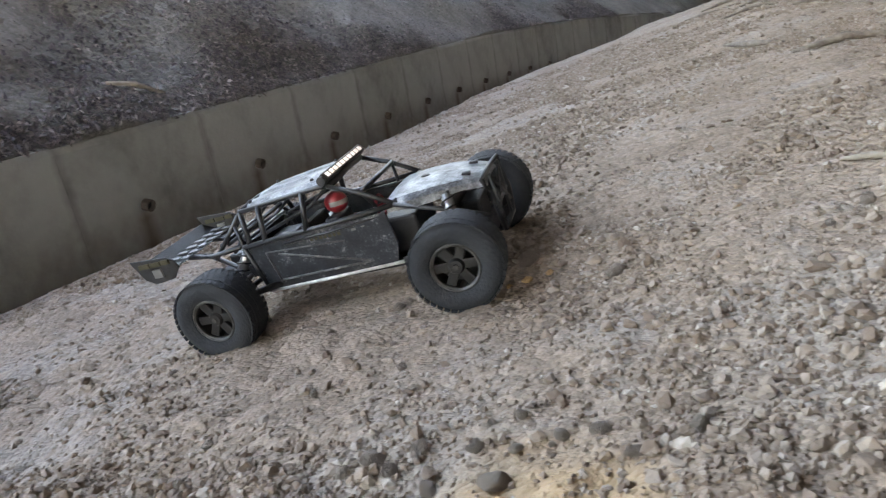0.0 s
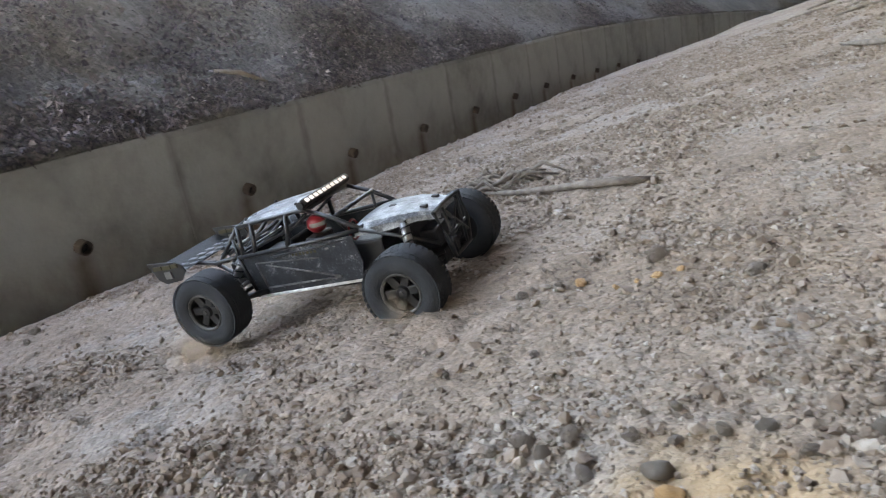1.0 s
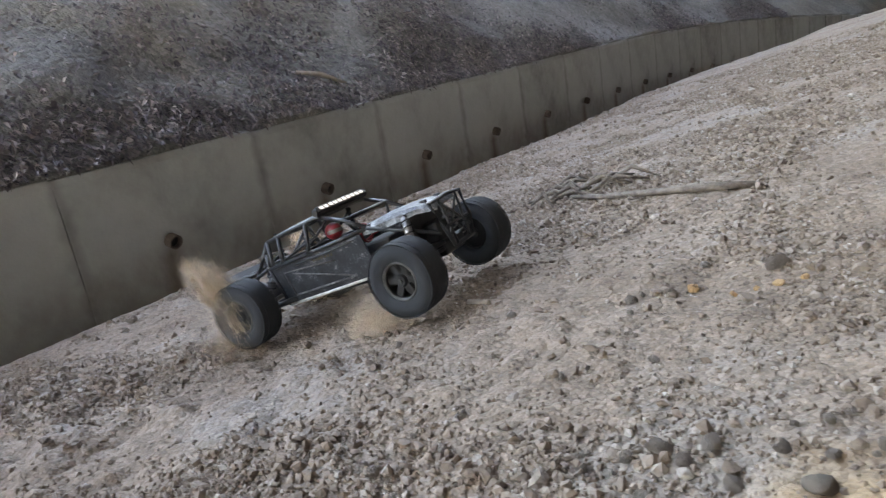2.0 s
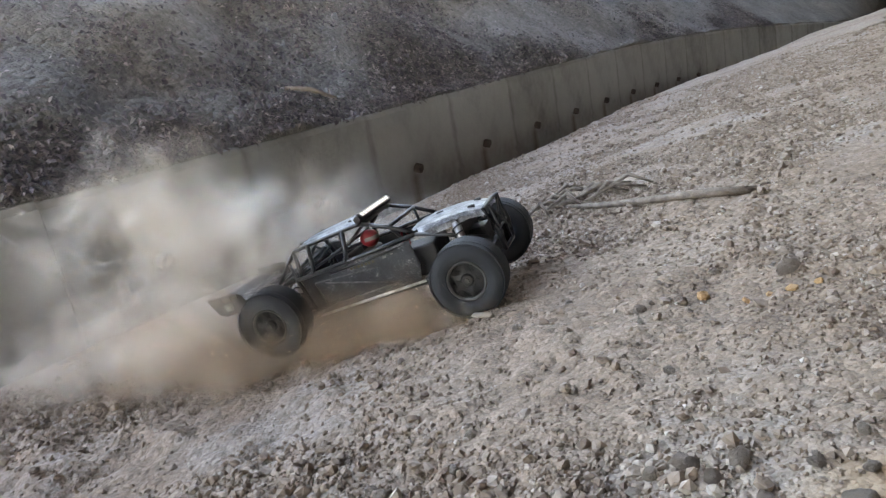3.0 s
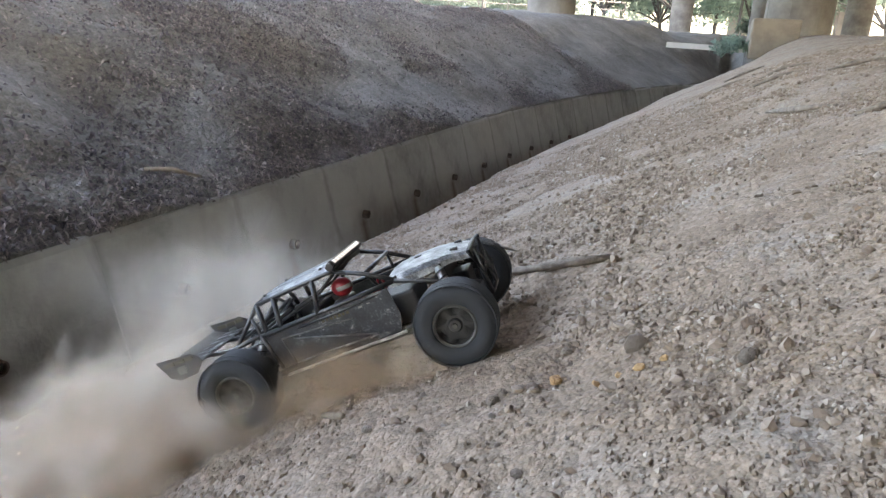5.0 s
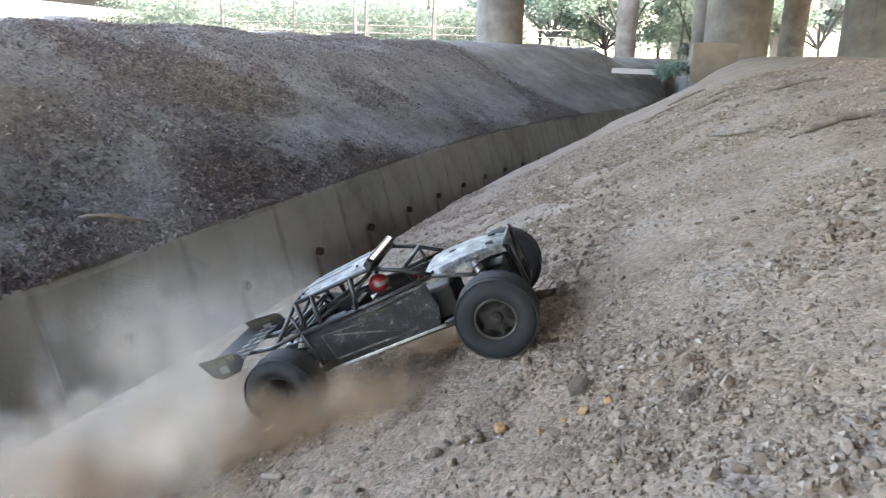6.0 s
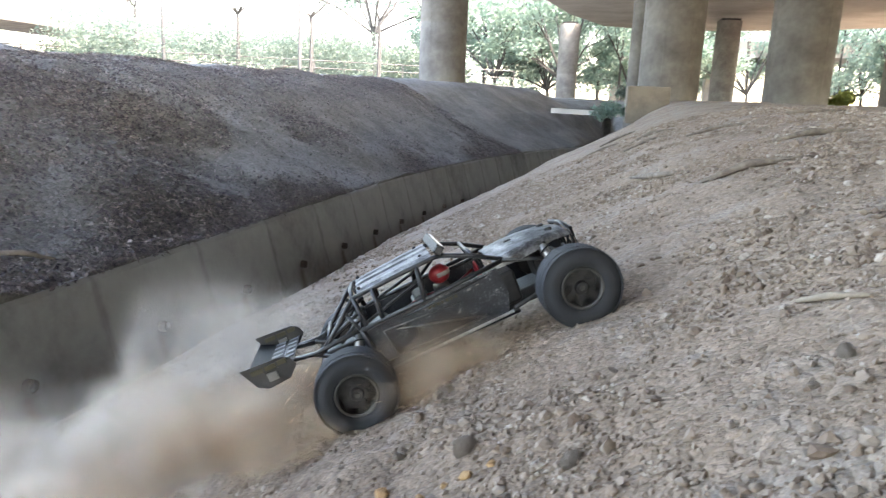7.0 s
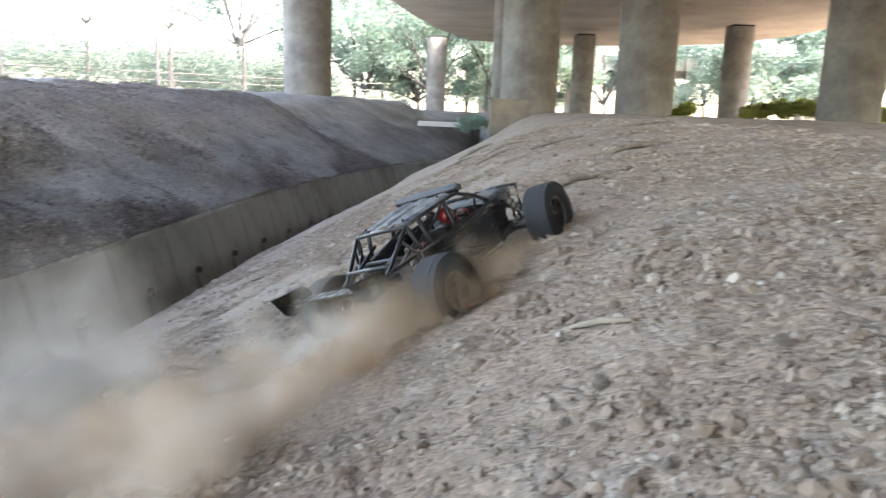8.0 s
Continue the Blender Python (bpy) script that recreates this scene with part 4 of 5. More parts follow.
        cage([(-0.205, 0.073 * s, 0.208), (-0.186, 0.097 * s, 0.169)], 0.004)
        cage([(-0.196, 0.095 * s, 0.170), (-0.29, 0.058 * s, 0.152), (-0.36, 0.05 * s, 0.158)])
        cage([(-0.178, 0.095 * s, 0.12), (-0.25, 0.06 * s, 0.125), (-0.30, 0.05 * s, 0.15)])
        cage([(-0.165, 0.05 * s, 0.20), (-0.255, 0.045 * s, 0.165)], 0.004)
        cage([(-0.172, 0.07 * s, 0.172), (-0.05, 0.05 * s, 0.205), (0.0, 0.05 * s, 0.235)], 0.0035)
        cage([(0.130, 0.092 * s, 0.186), (0.22, 0.075 * s, 0.150), (0.285, 0.060 * s, 0.120)], 0.0045)
        cage([(0.118, 0.100 * s, 0.085), (0.20, 0.06 * s, 0.085), (0.28, 0.05 * s, 0.10)], 0.0045)
        cage([(0.078, 0.090 * s, 0.219), (0.088, 0.070 * s, 0.183)], 0.0035)
    for pts in ([(-0.178, -0.078, 0.232), (-0.182, 0, 0.234), (-0.178, 0.078, 0.232)], [(0.020, -0.088, 0.244), (0.022, 0, 0.246), (0.020, 0.088, 0.244)], [(0.078, -0.091, 0.219), (0.079, 0.091, 0.219)],
                [(-0.255, -0.066, 0.172), (-0.255, 0.066, 0.172)], [(-0.36, -0.05, 0.158), (-0.36, 0.05, 0.158)], [(-0.196, -0.095, 0.170), (-0.196, 0.095, 0.170)], [(0.130, -0.092, 0.187), (0.130, 0.092, 0.187)]):
        cage(pts)

    # roof and hood skins
    def skin(name, rows, label, thick=0.003):
        bm = bmesh.new()
        g = [[bm.verts.new(p) for p in row] for row in rows]
        for a, b in zip(g, g[1:]):
            for k in range(len(a) - 1):
                bm.faces.new((a[k], a[k + 1], b[k + 1], b[k]))
        r = bmesh.ops.solidify(bm, geom=bm.faces[:], thickness=thick)
        bmesh.ops.recalc_face_normals(bm, faces=bm.faces[:])
        return part(name, bm, SILVER, car, label)

    def roof_row(x, z, w):
        return [(x, y * w, z + dz) for y, dz in ((-1, -0.004), (-0.82, 0.003), (-0.5, 0.004), (-0.42, 0.0015), (-0.2, 0.0015), (-0.12, 0.005), (0.12, 0.005), (0.2, 0.0015), (0.42, 0.0015), (0.5, 0.004), (0.82, 0.003), (1, -0.004))]
    skin("roof_panel", [roof_row(-0.166, 0.237, 0.074), roof_row(-0.15, 0.2395, 0.076), roof_row(-0.05, 0.2485, 0.083), roof_row(0.0, 0.252, 0.084)], "scuffed silver roof panel")

    def hood_row(x, z, w, droop):
        return [(x, y * w, z - dz * droop) for y, dz in ((-1.0, 1.0), (-0.96, 0.45), (-0.82, 0.12), (-0.5, 0.0), (0, -0.08), (0.5, 0.0), (0.82, 0.12), (0.96, 0.45), (1.0, 1.0))]
    hood = skin("hood", [hood_row(0.112, 0.192, 0.088, 0.020), hood_row(0.16, 0.197, 0.090, 0.026), hood_row(0.205, 0.198, 0.084, 0.024), hood_row(0.25, 0.195, 0.070, 0.018), hood_row(0.285, 0.187, 0.056, 0.016), hood_row(0.292, 0.178, 0.048, 0.008)],
                "scuffed silver hood with black fixings")
    for x, y in ((0.255, -0.033), (0.255, 0.033), (0.17, 0.0)):
        bm = bmesh.new()
        box(bm, (x - 0.008, y - 0.005, 0.190), (x + 0.008, y + 0.005, 0.1985 if x > 0.2 else 0.2015), bevel=0.002)
        part("hood_vent", bm, BLACK, hood)
    for x, y in ((-0.16, -0.06), (-0.16, 0.06), (-0.02, -0.06), (-0.02, 0.06)):
        bm = bmesh.new()
        bmesh.ops.create_icosphere(bm, subdivisions=2, radius=0.004, matrix=Matrix.Translation((x, y, 0.2425 + 0.085 * (x + 0.16))))
        part("roof_screw", bm, BLACK, car)

    # light bar with its row of lenses
    bm = bmesh.new()
    box(bm, (-0.010, -0.098, -0.0085), (0.010, 0.098, 0.0085), bevel=0.003)
    bar = part("light_bar", bm, BLACK, car, "black light bar with a row of clear lenses")
    bar.location = (0.018, 0, 0.2575)
    bar.rotation_euler = (0, radians(-38), 0)
    for k in range(10):
        bm = bmesh.new()
        y = -0.081 + 0.018 * k
        box(bm, (0.009, y - 0.0066, -0.0045), (0.0115, y + 0.0066, 0.0045), bevel=0.0015)
        part("lens", bm, LENS, bar, "clear lamp lens")
    for s in (-1, 1):
        bm = bmesh.new()
        lathe(bm, [(0.0, -0.005), (0.008, -0.005), (0.009, 0.0), (0.008, 0.005), (0.0, 0.005)], 14)
        e = part("end_cap", bm, BLACK, bar)
        e.location = (0, 0.098 * s, 0)

    # seated driver doll, one plain shape
    bm = bmesh.new()
    bmesh.ops.create_uvsphere(bm, u_segments=20, v_segments=14, radius=0.0205, matrix=Matrix.Translation((0.0, 0, 0.200)) @ Matrix.Diagonal((1.12, 0.92, 1.0, 1)))
    for f in bm.faces:
        c = f.calc_center_median()
        f.material_index = 1 if (0.197 < c.z < 0.206 and c.x > -0.004) else 0
    vs = box(bm, (-0.022, -0.034, 0.12), (0.012, 0.034, 0.18), bevel=0.008)
    for f in {f for v in vs for f in v.link_faces}:
        f.material_index = 2
    d = part("driver_doll", bm, [RED, WHITE, BLACK], car, "doll with a red and white helmet", True)
    d.location = (0.004, -0.046, 0.002)
    bm = bmesh.new()
    box(bm, (-0.035, -0.042, 0.08), (-0.012, 0.042, 0.19), pose(-0.004, -0.046, 0, 0, -8, 0), bevel=0.006)
    part("seat", bm, BLACK, car)
    bm = bmesh.new()
    lathe(bm, [(0.021, -0.003), (0.024, 0.0), (0.021, 0.003), (0.018, 0.0)], 24)
    w = part("steering_wheel", bm, RED, car, "red steering wheel")
    w.matrix_local = pose(0.082, -0.035, 0.172, 0, 0, 90)

    # front bumper
    bm = bmesh.new()
    tube(bm, [(0.300, -0.045, 0.085), (0.300, -0.062, 0.13), (0.290, -0.073, 0.188), (0.292, 0, 0.193), (0.290, 0.073, 0.188), (0.300, 0.062, 0.13), (0.300, 0.045, 0.085), (0.300, -0.045, 0.085)], 0.005, 8)
    bump = part("front_bumper", bm, TUBE, car, "black tubular front bumper", True)
    for a, b in (((-0.055, 0.105), (0.035, 0.180)), ((0.055, 0.105), (-0.035, 0.180)), ((-0.062, 0.13), (0.062, 0.13)), ((-0.03, 0.085), (-0.04, 0.188)), ((0.03, 0.085), (0.04, 0.188))):
        bm = bmesh.new()
        tube(bm, [(0.300, a[0], a[1]), (0.296, b[0], b[1])], 0.0032, 6)
        part("brace", bm, TUBE, bump, "", True)

    # rear wing with end plates
    bm = bmesh.new()
    rows = []
    for x, z in ((-0.335, 0.163), (-0.36, 0.160), (-0.39, 0.163), (-0.425, 0.178)):
        rows.append([bm.verts.new((x, y, z)) for y in np.linspace(-0.118, 0.118, 9)])
    for a, b in zip(rows, rows[1:]):
        for k in range(8):
            bm.faces.new((a[k], a[k + 1], b[k + 1], b[k]))
    bmesh.ops.solidify(bm, geom=bm.faces[:], thickness=0.003)
    wing = part("rear_wing", bm, BLACK, car, "black rear wing with pale worn stripes")
    for k in range(7):
        y = -0.096 + 0.032 * k
        for x0, x1, zz in ((-0.358, -0.338, 0.1635), (-0.389, -0.364, 0.1645)):
            bm = bmesh.new()
            box(bm, (x0, y - 0.007, zz), (x1, y + 0.007, zz + 0.0015), bevel=0.0005)
            part("stripe", bm, SCUFF, wing, "pale worn stripe")
    for s in (-1, 1):
        bm = bmesh.new()
        yy = 0.121 * s
        out = [(-0.331, yy, 0.181), (-0.345, yy, 0.190), (-0.431, yy, 0.194), (-0.412, yy, 0.152), (-0.392, yy, 0.140), (-0.345, yy, 0.144), (-0.325, yy, 0.165)]
        slab(bm, out, 0.003)
        pl = part("end_plate", bm, BLACK, wing, "black wing end plate")
        for x0, z0, w, h in ((-0.412, 0.176, 0.024, 0.009), (-0.384, 0.176, 0.022, 0.009), (-0.358, 0.177, 0.018, 0.009)):
            bm = bmesh.new()
            box(bm, (x0, yy + s * 0.0005 - 0.004, z0), (x0 + w, yy + 0.0045, z0 + h))
            part("marking", bm, YELLOW, wing, "dull yellow lettering bar")
        bm = bmesh.new()
        box(bm, (-0.385, yy - 0.0045, 0.153), (-0.365, yy + 0.0048, 0.170))
        part("marking", bm, WHITE, wing, "pale emblem bar")
        bm = bmesh.new()
        tube(bm, [(-0.30, 0.045 * s, 0.15), (-0.36, 0.045 * s, 0.158)], 0.005, 6)
        part("wing_mount", bm, TUBE, wing, "", True)

    # suspension
    for s in (-1, 1):
        for x, yo in ((0.2405, 0.153), (-0.2338, 0.156)):
            for dx in (-0.03, 0.03):
                bm = bmesh.new()
                tube(bm, [(x + dx, 0.045 * s, 0.085), (x, (yo - 0.02) * s, 0.078)], 0.005, 6)
                part("suspension_arm", bm, BLACK, car, "", True)
            bm = bmesh.new()
            tube(bm, [(x, 0.03 * s, 0.092), (x, yo * s, R_TYRE)], 0.0055, 8)
            part("drive_shaft", bm, CHROME, car, "", True)
            bm = bmesh.new()
            box(bm, (x - 0.014, (yo - 0.028) * s - 0.008, 0.066), (x + 0.014, (yo - 0.028) * s + 0.008, 0.108), bevel=0.004)
            part("hub_carrier", bm, BLACK, car)
            top = (x - 0.02 if x > 0 else x + 0.045, 0.072 * s, 0.178 if x > 0 else 0.165)
            foot_ = (x, (yo - 0.035) * s, 0.085)
            bm = bmesh.new()
            mid = tuple((a + b) / 2 for a, b in zip(top, foot_))
            tube(bm, [top, mid], 0.0095, 10)
            tube(bm, [mid, foot_], 0.004, 8)
            sh = part("shock_absorber", bm, CHROME, car, "dull metal shock absorber", True)
            bm = bmesh.new()
            spring(bm, foot_, top, 0.0125, 7, 0.0018)
            part("coil_spring", bm, BLACK, sh, "", True)
        bm = bmesh.new()
        tube(bm, [(-0.13, 0.085 * s, 0.082), (-0.225, 0.135 * s, 0.08)], 0.007, 8)
        part("trailing_arm", bm, TUBE, car, "", True)
    for x in (0.225, -0.19):
        bm = bmesh.new()
        slab(bm, [(x, -0.08, 0.185 if x > 0 else 0.17), (x, 0.08, 0.185 if x > 0 else 0.17), (x, 0.05, 0.11), (x, -0.05, 0.11)], 0.004)
        part("shock_tower", bm, BLACK, car)

    # wheels: hub, tyre, rim
    tm, km, rims = tyre_mesh(), tread_mesh(), {s: rim_mesh(s) for s in (-1, 1)}
    wheels = []
    for x, y in ((0.2405, 0.173), (-0.2338, 0.176)):
        for s in (-1, 1):
            bm = bmesh.new()
            lathe(bm, [(0.0, -0.02), (0.012, -0.02), (0.012, 0.02), (0.0, 0.02)], 12)
            hub = part("wheel", bm, BLACK, car, "fat black knobbly tyre on a six-spoke black rim")
            hub.location = (x, y * s, R_TYRE)
            ty = new("tyre", tm)
            ty.parent = hub
            tr = tagged(new("tread", km), kind="stuff")
            tr.parent = hub
            ri = new("rim", rims[s])
            ri.parent = hub
            ri["label"] = "black six-spoke rim with a worn bead ring"
            wheels.append((hub, x, y * s, x > 0))
    return car, wheels


BUGGY, WHEELS = build_buggy()

# seconds, place, turn about x, y, z
DRIVE = [
    (0, -0.4687, 1.1367, 1.3646, 2.30, -21.99, 5.40),
    (0.5, -0.6495, 1.1328, 1.2886, 1.13, -19.46, 4.84),
    (1, -0.7974, 1.1345, 1.2075, 0.85, -21.47, 5.69),
    (1.5, -0.9248, 1.1328, 1.1574, 0.27, -24.12, 5.77),
    (2, -0.9926, 1.1264, 1.1304, -3.21, -30.42, 5.46),
    (2.2, -0.9968, 1.1378, 1.1304, -3.85, -29.62, 6.82),
    (3.3, -0.8898, 1.1959, 1.1631, -5.04, -26.33, 18.08),
    (3.5, -0.8512, 1.1807, 1.1842, -5.89, -26.67, 17.92),
    (4, -0.8114, 1.2204, 1.2072, -6.03, -24.21, 20.07),
    (4.5, -0.7644, 1.2583, 1.2283, -5.60, -25.19, 17.79),
    (5.8, -0.5836, 1.4419, 1.3210, 0.51, -25.42, 6.49),
    (6.2, -0.5100, 1.5037, 1.3674, 1.24, -24.21, 9.60),
    (6.5, -0.4277, 1.5260, 1.3985, -1.92, -23.70, 12.09),
    (7, -0.2487, 1.6041, 1.4613, -4.75, -24.00, 22.01),
    (7.5, -0.0688, 1.7146, 1.5379, -11.82, -20.48, 38.44),
    (7.8, 0.0437, 1.8513, 1.5650, -16.94, -16.10, 50.85),
    (8, 0.1235, 1.9515, 1.5990, -18.17, -13.50, 57.33),
]


def spin(t, front):
    """Degrees a wheel has turned by t: rolling back, digging in, then spinning hard."""
    knots = [(0, -170), (0.6, -170), (0.9, 250 if front else 500), (1.5, 200 if front else 1100), (1.9, 900 if front else 2000), (2.4, 2000), (8.1, 2000)]
    a, last_t, last_r = 0.0, 0.0, knots[0][1]
    for kt, kr in knots[1:]:
        if t <= kt:
            r = last_r + (kr - last_r) * (t - last_t) / (kt - last_t)
            return a + (last_r + r) / 2 * (t - last_t)
        a += (last_r + kr) / 2 * (kt - last_t)
        last_t, last_r = kt, kr
    return a


STEER = [(0, 4), (1, 0), (2.2, -5), (3.3, 3), (5.8, 0), (7, -2), (7.5, 0), (8, 5)]
DROOP = [(0, -0.012), (1, 0.003), (2, 0.006), (3.3, 0.022), (4.2, 0.008), (6.5, -0.001), (7.5, -0.008), (8, 0)]
FRONT_DROOP = [(0, 0.004), (1, -0.008), (2, -0.018), (3.5, -0.004), (4.5, -0.002), (6.5, 0.002), (7, 0.01), (7.5, 0.014), (8, 0.008)]


def steer(t):
    return float(np.interp(t, [a for a, _ in STEER], [b for _, b in STEER]))


# ---- airborne dust: loose drifts of grains thrown up behind the wheels ----


def puff_mesh(seed, r, flakes, size, grains, grain, veil):
    """A loose drift: thin curved veils of hanging dust, and grains of earth among them."""
    rs = np.random.RandomState(seed)
    seg, verts, faces, uvs = 10, [], [], []
    for k in range(flakes):
        c = np.clip(rs.normal(0, 0.55, 3), -1.1, 1.1) * r * np.array([1.4, 0.9, 0.7])
        d = rs.normal(size=3)
        d /= np.linalg.norm(d)
        u = np.cross(d, rs.normal(size=3))
        u /= np.linalg.norm(u)
        w = np.cross(d, u)
        rad = size * (0.6 + 0.8 * rs.rand())
        base = len(verts)
        verts.append(c + d * rad * 0.22)
        uvs.append((0.0, 0.0))
        for f in (0.5, 1.0):
            for q in range(seg):
                a = 2 * math.pi * q / seg
                bulge = 0.22 * (1 - f * f) + 0.03 * rs.normal()
                verts.append(c + (u * math.cos(a) * 1.25 + w * math.sin(a)) * rad * f + d * rad * bulge)
                uvs.append((f, k / flakes))
        for q in range(seg):
            n1 = (q + 1) % seg
            a, b, e, g = base + 1 + q, base + 1 + n1, base + 1 + seg + q, base + 1 + seg + n1
            faces += [(base, a, b), (a, e, b), (b, e, g)]
    nv = len(verts)
    verts, faces, uvs = np.array(verts), np.array(faces), np.array(uvs)
    pc = rs.normal(0, 0.5, (grains, 3)) * r * np.array([1.4, 0.9, 0.8])
    gv = (pc[:, None] + rs.normal(0, 0.62, (grains, 3, 3)) * grain * (0.5 + rs.rand(grains, 1, 1))).reshape(-1, 3)
    verts = np.concatenate([verts, gv])
    gf = nv + np.arange(3 * grains).reshape(-1, 3)
    uvs = np.concatenate([uvs, np.zeros((3 * grains, 2))])
    allf = np.concatenate([faces, gf])
    ob = mesh_from("dust_puff", verts, allf, [veil, DUST], smooth=True)
    me = ob.data
    me.polygons.foreach_set("material_index", np.concatenate([np.zeros(len(faces)), np.ones(grains)]).astype(np.int32))
    layer = me.uv_layers.new(name="radius")
    layer.data.foreach_set("uv", uvs[allf.ravel()].astype(np.float32).ravel())
    bpy.data.objects.remove(ob)
    return me


def veil_material(name, peak, dark, pale):
    m = bpy.data.materials.new(name)
    m.use_nodes = True
    n, l = m.node_tree.nodes, m.node_tree.links
    for node in list(n):
        n.remove(node)
    uv = n.new("ShaderNodeUVMap")
    uv.uv_map = "radius"
    sep = n.new("ShaderNodeSeparateXYZ")
    l.new(uv.outputs[0], sep.inputs[0])
    fall = n.new("ShaderNodeMapRange")
    fall.interpolation_type = "SMOOTHERSTEP"
    fall.inputs["From Min"].default_value, fall.inputs["From Max"].default_value = 1.0, 0.0
    l.new(sep.outputs["X"], fall.inputs["Value"])
    tc = n.new("ShaderNodeTexCoord")
    nz = n.new("ShaderNodeTexNoise")
    nz.inputs["Scale"].default_value, nz.inputs["Detail"].default_value = 16, 4
    l.new(tc.outputs["Object"], nz.inputs["Vector"])
    nr = n.new("ShaderNodeMapRange")
    nr.inputs["From Min"].default_value, nr.inputs["From Max"].default_value = 0.3, 0.7
    nr.inputs["To Min"].default_value, nr.inputs["To Max"].default_value = 0.25, 1.0
    l.new(nz.outputs["Fac"], nr.inputs["Value"])
    a = n.new("ShaderNodeMath")
    a.operation = "MULTIPLY"
    l.new(fall.outputs[0], a.inputs[0])
    l.new(nr.outputs[0], a.inputs[1])
    b = n.new("ShaderNodeMath")
    b.operation = "MULTIPLY"
    l.new(a.outputs[0], b.inputs[0])
    b.inputs[1].default_value = peak
    info = n.new("ShaderNodeObjectInfo")
    ramp = n.new("ShaderNodeValToRGB")
    ramp.color_ramp.elements[0].color = (*dark, 1)
    ramp.color_ramp.elements[1].color = (*pale, 1)
    l.new(info.outputs["Random"], ramp.inputs[0])
    dif, trl, tr = n.new("ShaderNodeBsdfDiffuse"), n.new("ShaderNodeBsdfTranslucent"), n.new("ShaderNodeBsdfTransparent")
    l.new(ramp.outputs[0], dif.inputs["Color"])
    l.new(ramp.outputs[0], trl.inputs["Color"])
    half, mix, out = n.new("ShaderNodeMixShader"), n.new("ShaderNodeMixShader"), n.new("ShaderNodeOutputMaterial")
    half.inputs[0].default_value = 0.5
    l.new(dif.outputs[0], half.inputs[1])
    l.new(trl.outputs[0], half.inputs[2])
    l.new(b.outputs[0], mix.inputs[0])
    l.new(tr.outputs[0], mix.inputs[1])
    l.new(half.outputs[0], mix.inputs[2])
    l.new(mix.outputs[0], out.inputs["Surface"])
    return m


scene.cycles.transparent_max_bounces = 96
HAZE = veil_material("dust_haze", 0.23, (0.70, 0.60, 0.50), (0.85, 0.79, 0.71))
EARTH = veil_material("dust_earth", 0.34, (0.48, 0.35, 0.235), (0.68, 0.545, 0.41))
FLUNG = veil_material("flung_earth", 0.5, (0.48, 0.35, 0.235), (0.66, 0.52, 0.38))
THIN_VEIL = veil_material("dust_thin_haze", 0.07, (0.60, 0.53, 0.45), (0.78, 0.74, 0.69))
THIN = [puff_mesh(400 + k, 0.12, 26, 0.11, 10, 0.0011, THIN_VEIL) for k in range(4)]
FINE = [puff_mesh(100 + k, 0.12, 34, 0.085, 40, 0.0011, HAZE) for k in range(7)]
DENSE = [puff_mesh(200 + k, 0.06, 24, 0.054, 160, 0.0010, EARTH) for k in range(6)]
CLODS = [puff_mesh(300 + k, 0.026, 18, 0.018, 2400, 0.0011, FLUNG) for k in range(4)]
PUFFS = []


def car_at(t):
    ts = [r[0] for r in DRIVE]
    return pose(*[float(np.interp(t, ts, [r[k] for r in DRIVE])) for k in range(1, 7)])


def puff(meshes, rs, te, local, back, side, rise, radius, drag, settle, loft=0.0, size=1.0):
    """One drift of dust: lies in the ground under its wheel, is thrown back at te, slows, hangs and settles."""
    ob = tagged(new("dust_puff", rs.choice(meshes)), "drift of pale brown dust thrown up behind a wheel", "dust", "dust behind the buggy", "stuff")
    ob.scale = (size, size * rs.uniform(0.85, 1.2), size * rs.uniform(0.85, 1.15))
    m = car_at(te)
    p0 = m @ Vector(local)
    fwd, left = m.to_3x3() @ Vector((1, 0, 0)), m.to_3x3() @ Vector((0, 1, 0))
    vel = -fwd * back + left * side
    yaw0 = math.degrees(math.atan2(fwd.y, fwd.x))
    tilt = rs.uniform(-25, 25)
    bury = max(abs(v.co.length) for v in ob.data.vertices) * size * 0.95
    turn = rs.uniform(-30, 30)
    rows = []

    def place(tau):
        g = (1 - math.exp(-drag * tau)) / drag
        x, y = p0.x + vel.x * g, p0.y + vel.y * g
        if loft:
            h = max(-bury * math.exp(-tau / 0.03) + loft * tau - 4.9 * tau * tau, -bury)
        else:
            h = -bury + (rise + bury) * (1 - math.exp(-tau / 0.12)) - (rise + bury) * float(smooth(settle * 0.45, settle, tau))
        z = float(land(max(x, -2.2), y, False)) + h
        return pose(x, y, z, tilt * tau / (0.6 + tau), 22 - 8 * tau / (1 + tau), yaw0 + turn * tau / (1 + tau))

    times = [0.0] + ([te - 0.02] if te > 0.06 else []) + [te + q for q in (0.04, 0.1, 0.17, 0.26, 0.37, 0.5, 0.7, 0.95, 1.3, 1.7, 2.2, 2.8, 3.5, 4.3) if te + q < 7.96] + [8.0]
    for t in times:
        rows.append((t, place(max(t - te, 0.0))))
    PUFFS.append((ob, rows))


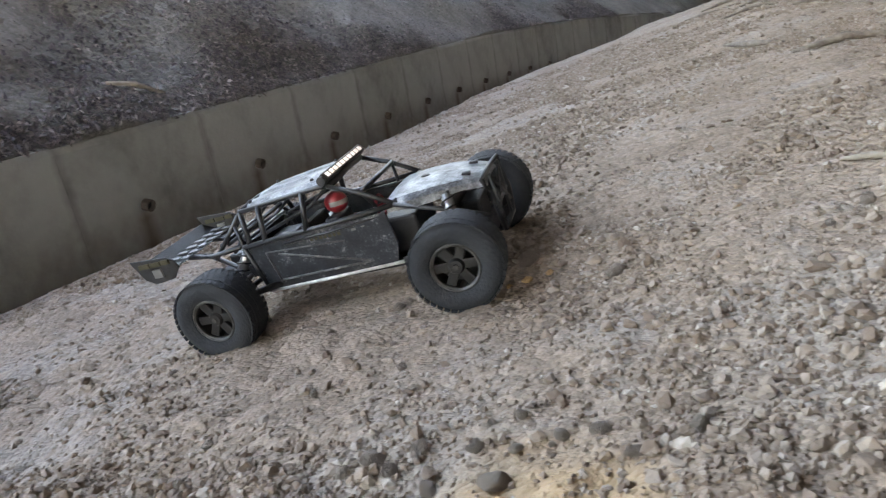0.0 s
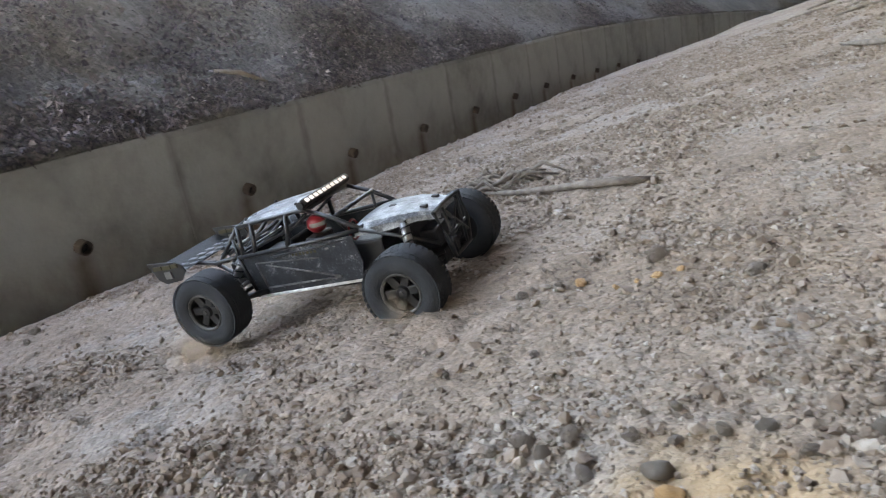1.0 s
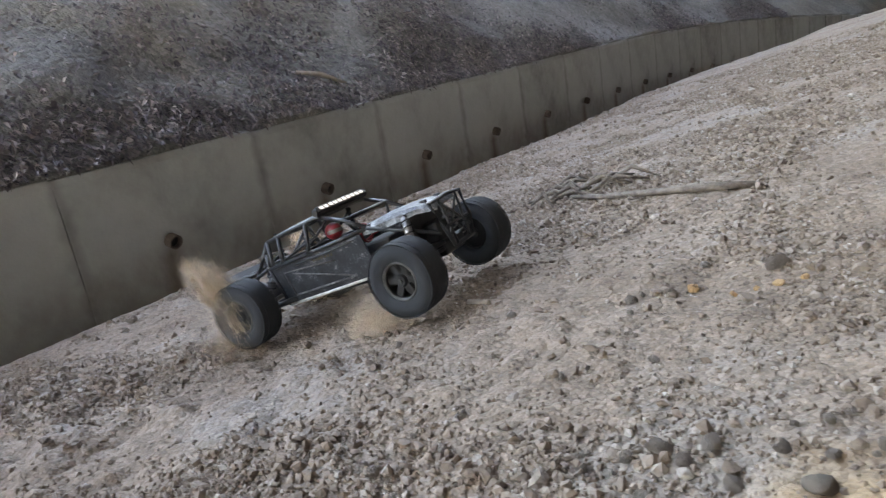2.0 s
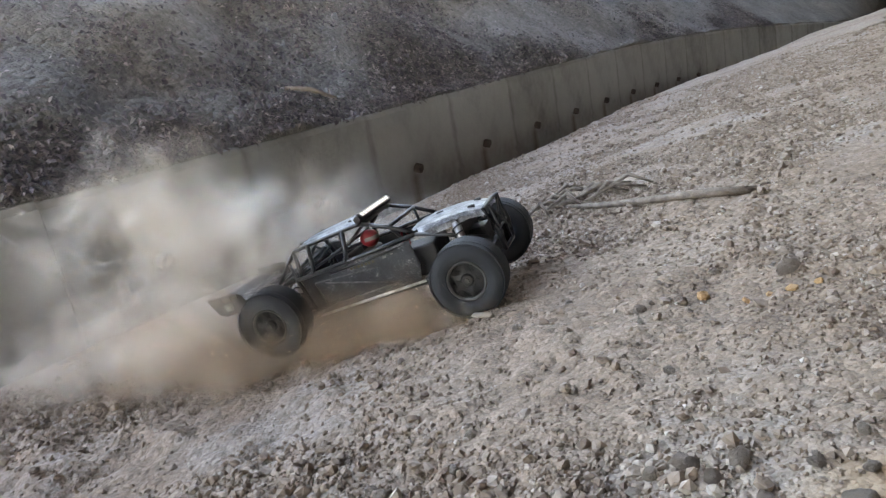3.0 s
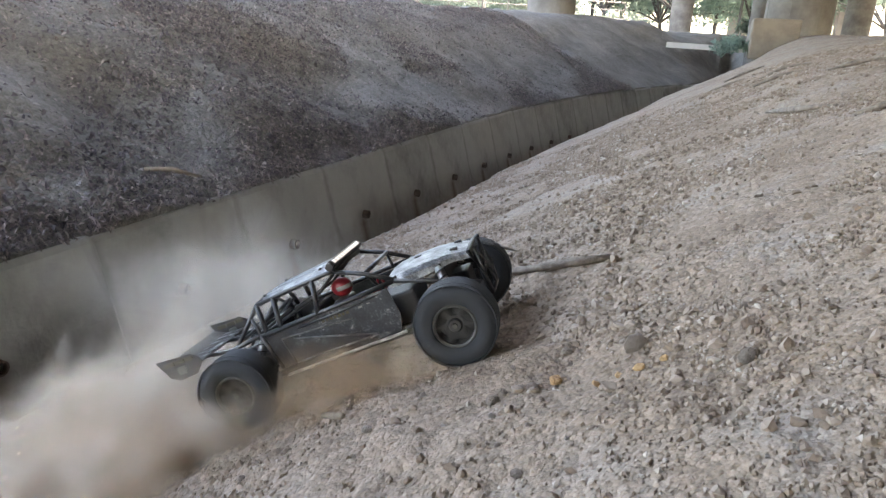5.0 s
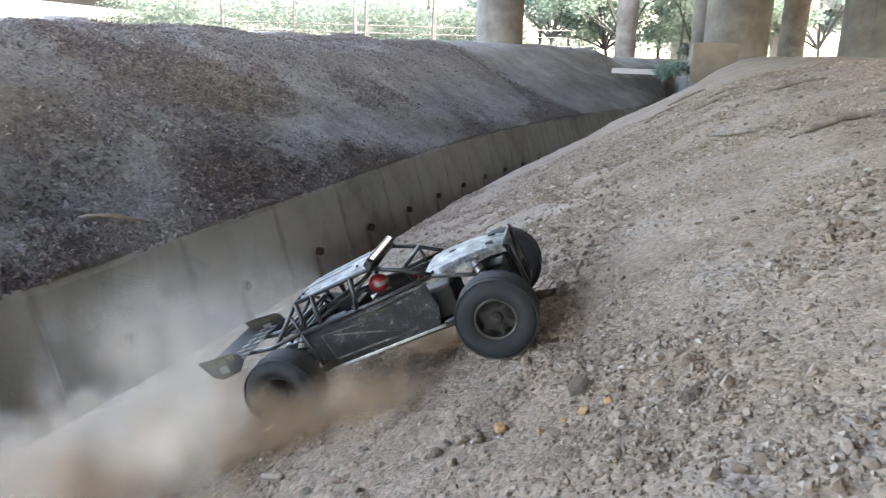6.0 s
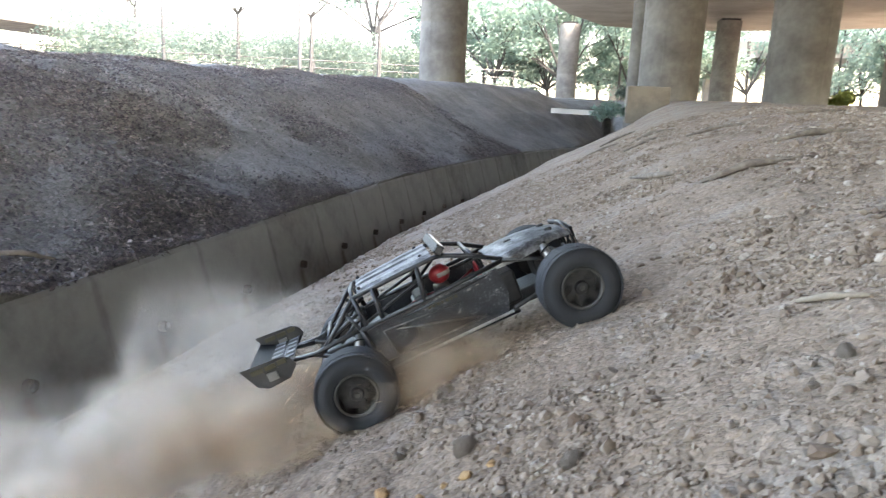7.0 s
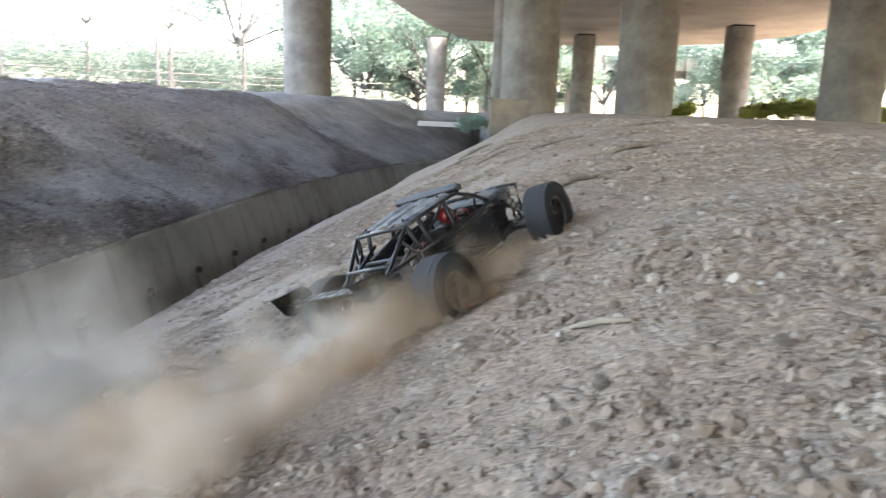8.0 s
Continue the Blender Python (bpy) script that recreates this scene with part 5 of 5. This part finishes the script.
def make_dust():
    rs = random.Random(12)
    rear = [(-0.234, -0.18, 0.0), (-0.234, 0.18, 0.0)]
    front = [(0.24, -0.165, 0.0), (0.24, 0.165, 0.0)]
    # first scrabbling
    for k in range(22):
        te = 0.62 + 0.055 * k
        w = rear[k % 2] if k % 3 else front[0]
        puff(DENSE, rs, te, w, rs.uniform(0.4, 0.9), rs.uniform(-0.05, 0.1), rs.uniform(-0.01, 0.02), 0.045, 3.0, 1.1, size=rs.uniform(0.7, 1.1))
    # two plumes of earth flung up
    for k in range(260):
        te = 1.87 + 0.0019 * k
        up = 0.1 + 2.45 * rs.random() ** 0.75
        puff(CLODS, rs, te, rear[k % 2], 0.45 + 0.52 * up + rs.uniform(-0.22, 0.12), rs.uniform(-0.04, 0.04), 0, 0.04, 0.3, 1, loft=up, size=rs.uniform(0.8, 1.5))
    # steady stream from the spinning wheels
    t = 2.1
    while t < 7.95:
        puff(DENSE, rs, t, rear[0] if rs.random() < 0.65 else rear[1], rs.uniform(0.1, 1.1), rs.uniform(-0.25, 0.15), rs.uniform(0.01, 0.08), 0.05, 1.8, 0.9 + rs.random(), size=rs.uniform(0.9, 1.7))
        t += 0.055
    t = 2.3
    while t < 7.95:
        puff(DENSE, rs, t, front[0] if rs.random() < 0.75 else front[1], rs.uniform(0.2, 1.5), rs.uniform(-0.06, 0.10), rs.uniform(0.01, 0.05), 0.045, 2.0, 1.1, size=rs.uniform(0.9, 1.5))
        t += 0.05
    # swirls that cling about the rear wheels
    t = 2.2
    while t < 7.95:
        puff(FINE if rs.random() < 0.5 else DENSE, rs, t, (rear[0] if rs.random() < 0.6 else rear[1]), rs.uniform(-0.1, 0.35), rs.uniform(-0.15, 0.1), rs.uniform(0.02, 0.09), 0.06, 1.8, 0.9, size=rs.uniform(0.5, 0.9))
        t += 0.038 if 3.0 < t < 5.2 else 0.07
    # pale cloud that hangs and drifts down the slope
    t = 2.05
    while t < 7.9:
        high = 0.44 if t < 3.2 else 0.17 if t < 4.8 else 0.14 if t < 6.6 else 0.08
        puff(FINE, rs, t, rs.choice(rear), rs.uniform(0.1, 2.0), rs.uniform(-0.45, 0.40), rs.uniform(0.02, high), 0.12, 1.6, 2.0 + 1.2 * rs.random(), size=rs.uniform(0.6, 1.25))
        t += 0.042 if t < 3.3 else 0.05 if t < 6.6 else 0.085
    # low dust that rolls back along the ground
    t = 3.0
    while t < 7.6:
        puff(FINE, rs, t, rs.choice(rear), rs.uniform(0.7, 2.3), rs.uniform(-0.35, 0.25), rs.uniform(0.0, 0.09), 0.12, 1.5, 2.2 + rs.random(), size=rs.uniform(0.7, 1.1))
        t += 0.07


def make_haze():
    """Thin old dust that drifts sideways over the ditch."""
    rs = random.Random(31)
    t = 2.1
    while t < 7.6:
        puff(THIN, rs, t, (-0.234, 0.18, 0.0), rs.uniform(0.1, 1.3), rs.uniform(0.5, 1.7), rs.uniform(0.05, 0.3), 0.12, 1.5, 2.6 + rs.random(), size=rs.uniform(1.3, 2.0))
        t += 0.2 if t < 4.8 else 0.3 if t < 6.0 else 0.16


make_dust()
make_haze()


def drive_dust():
    for ob, rows in PUFFS:
        walk(ob, rows)


def motions():
    walk(BUGGY, [(t, pose(x, y, z, a, b, c)) for t, x, y, z, a, b, c in DRIVE])
    for hub, x, y, front in WHEELS:
        rows = []
        for k in range(0, 241):
            t = k / 30
            droop = FRONT_DROOP if front else DROOP
            lift = float(np.interp(t, [a for a, _ in droop], [b for _, b in droop]))
            rows.append((t, pose(x, y, R_TYRE + lift, 0, 0, steer(t) if front else 0) @ pose(0, 0, 0, 0, spin(t, front), 0)))
        walk(hub, rows)
    drive_dust()

motions()
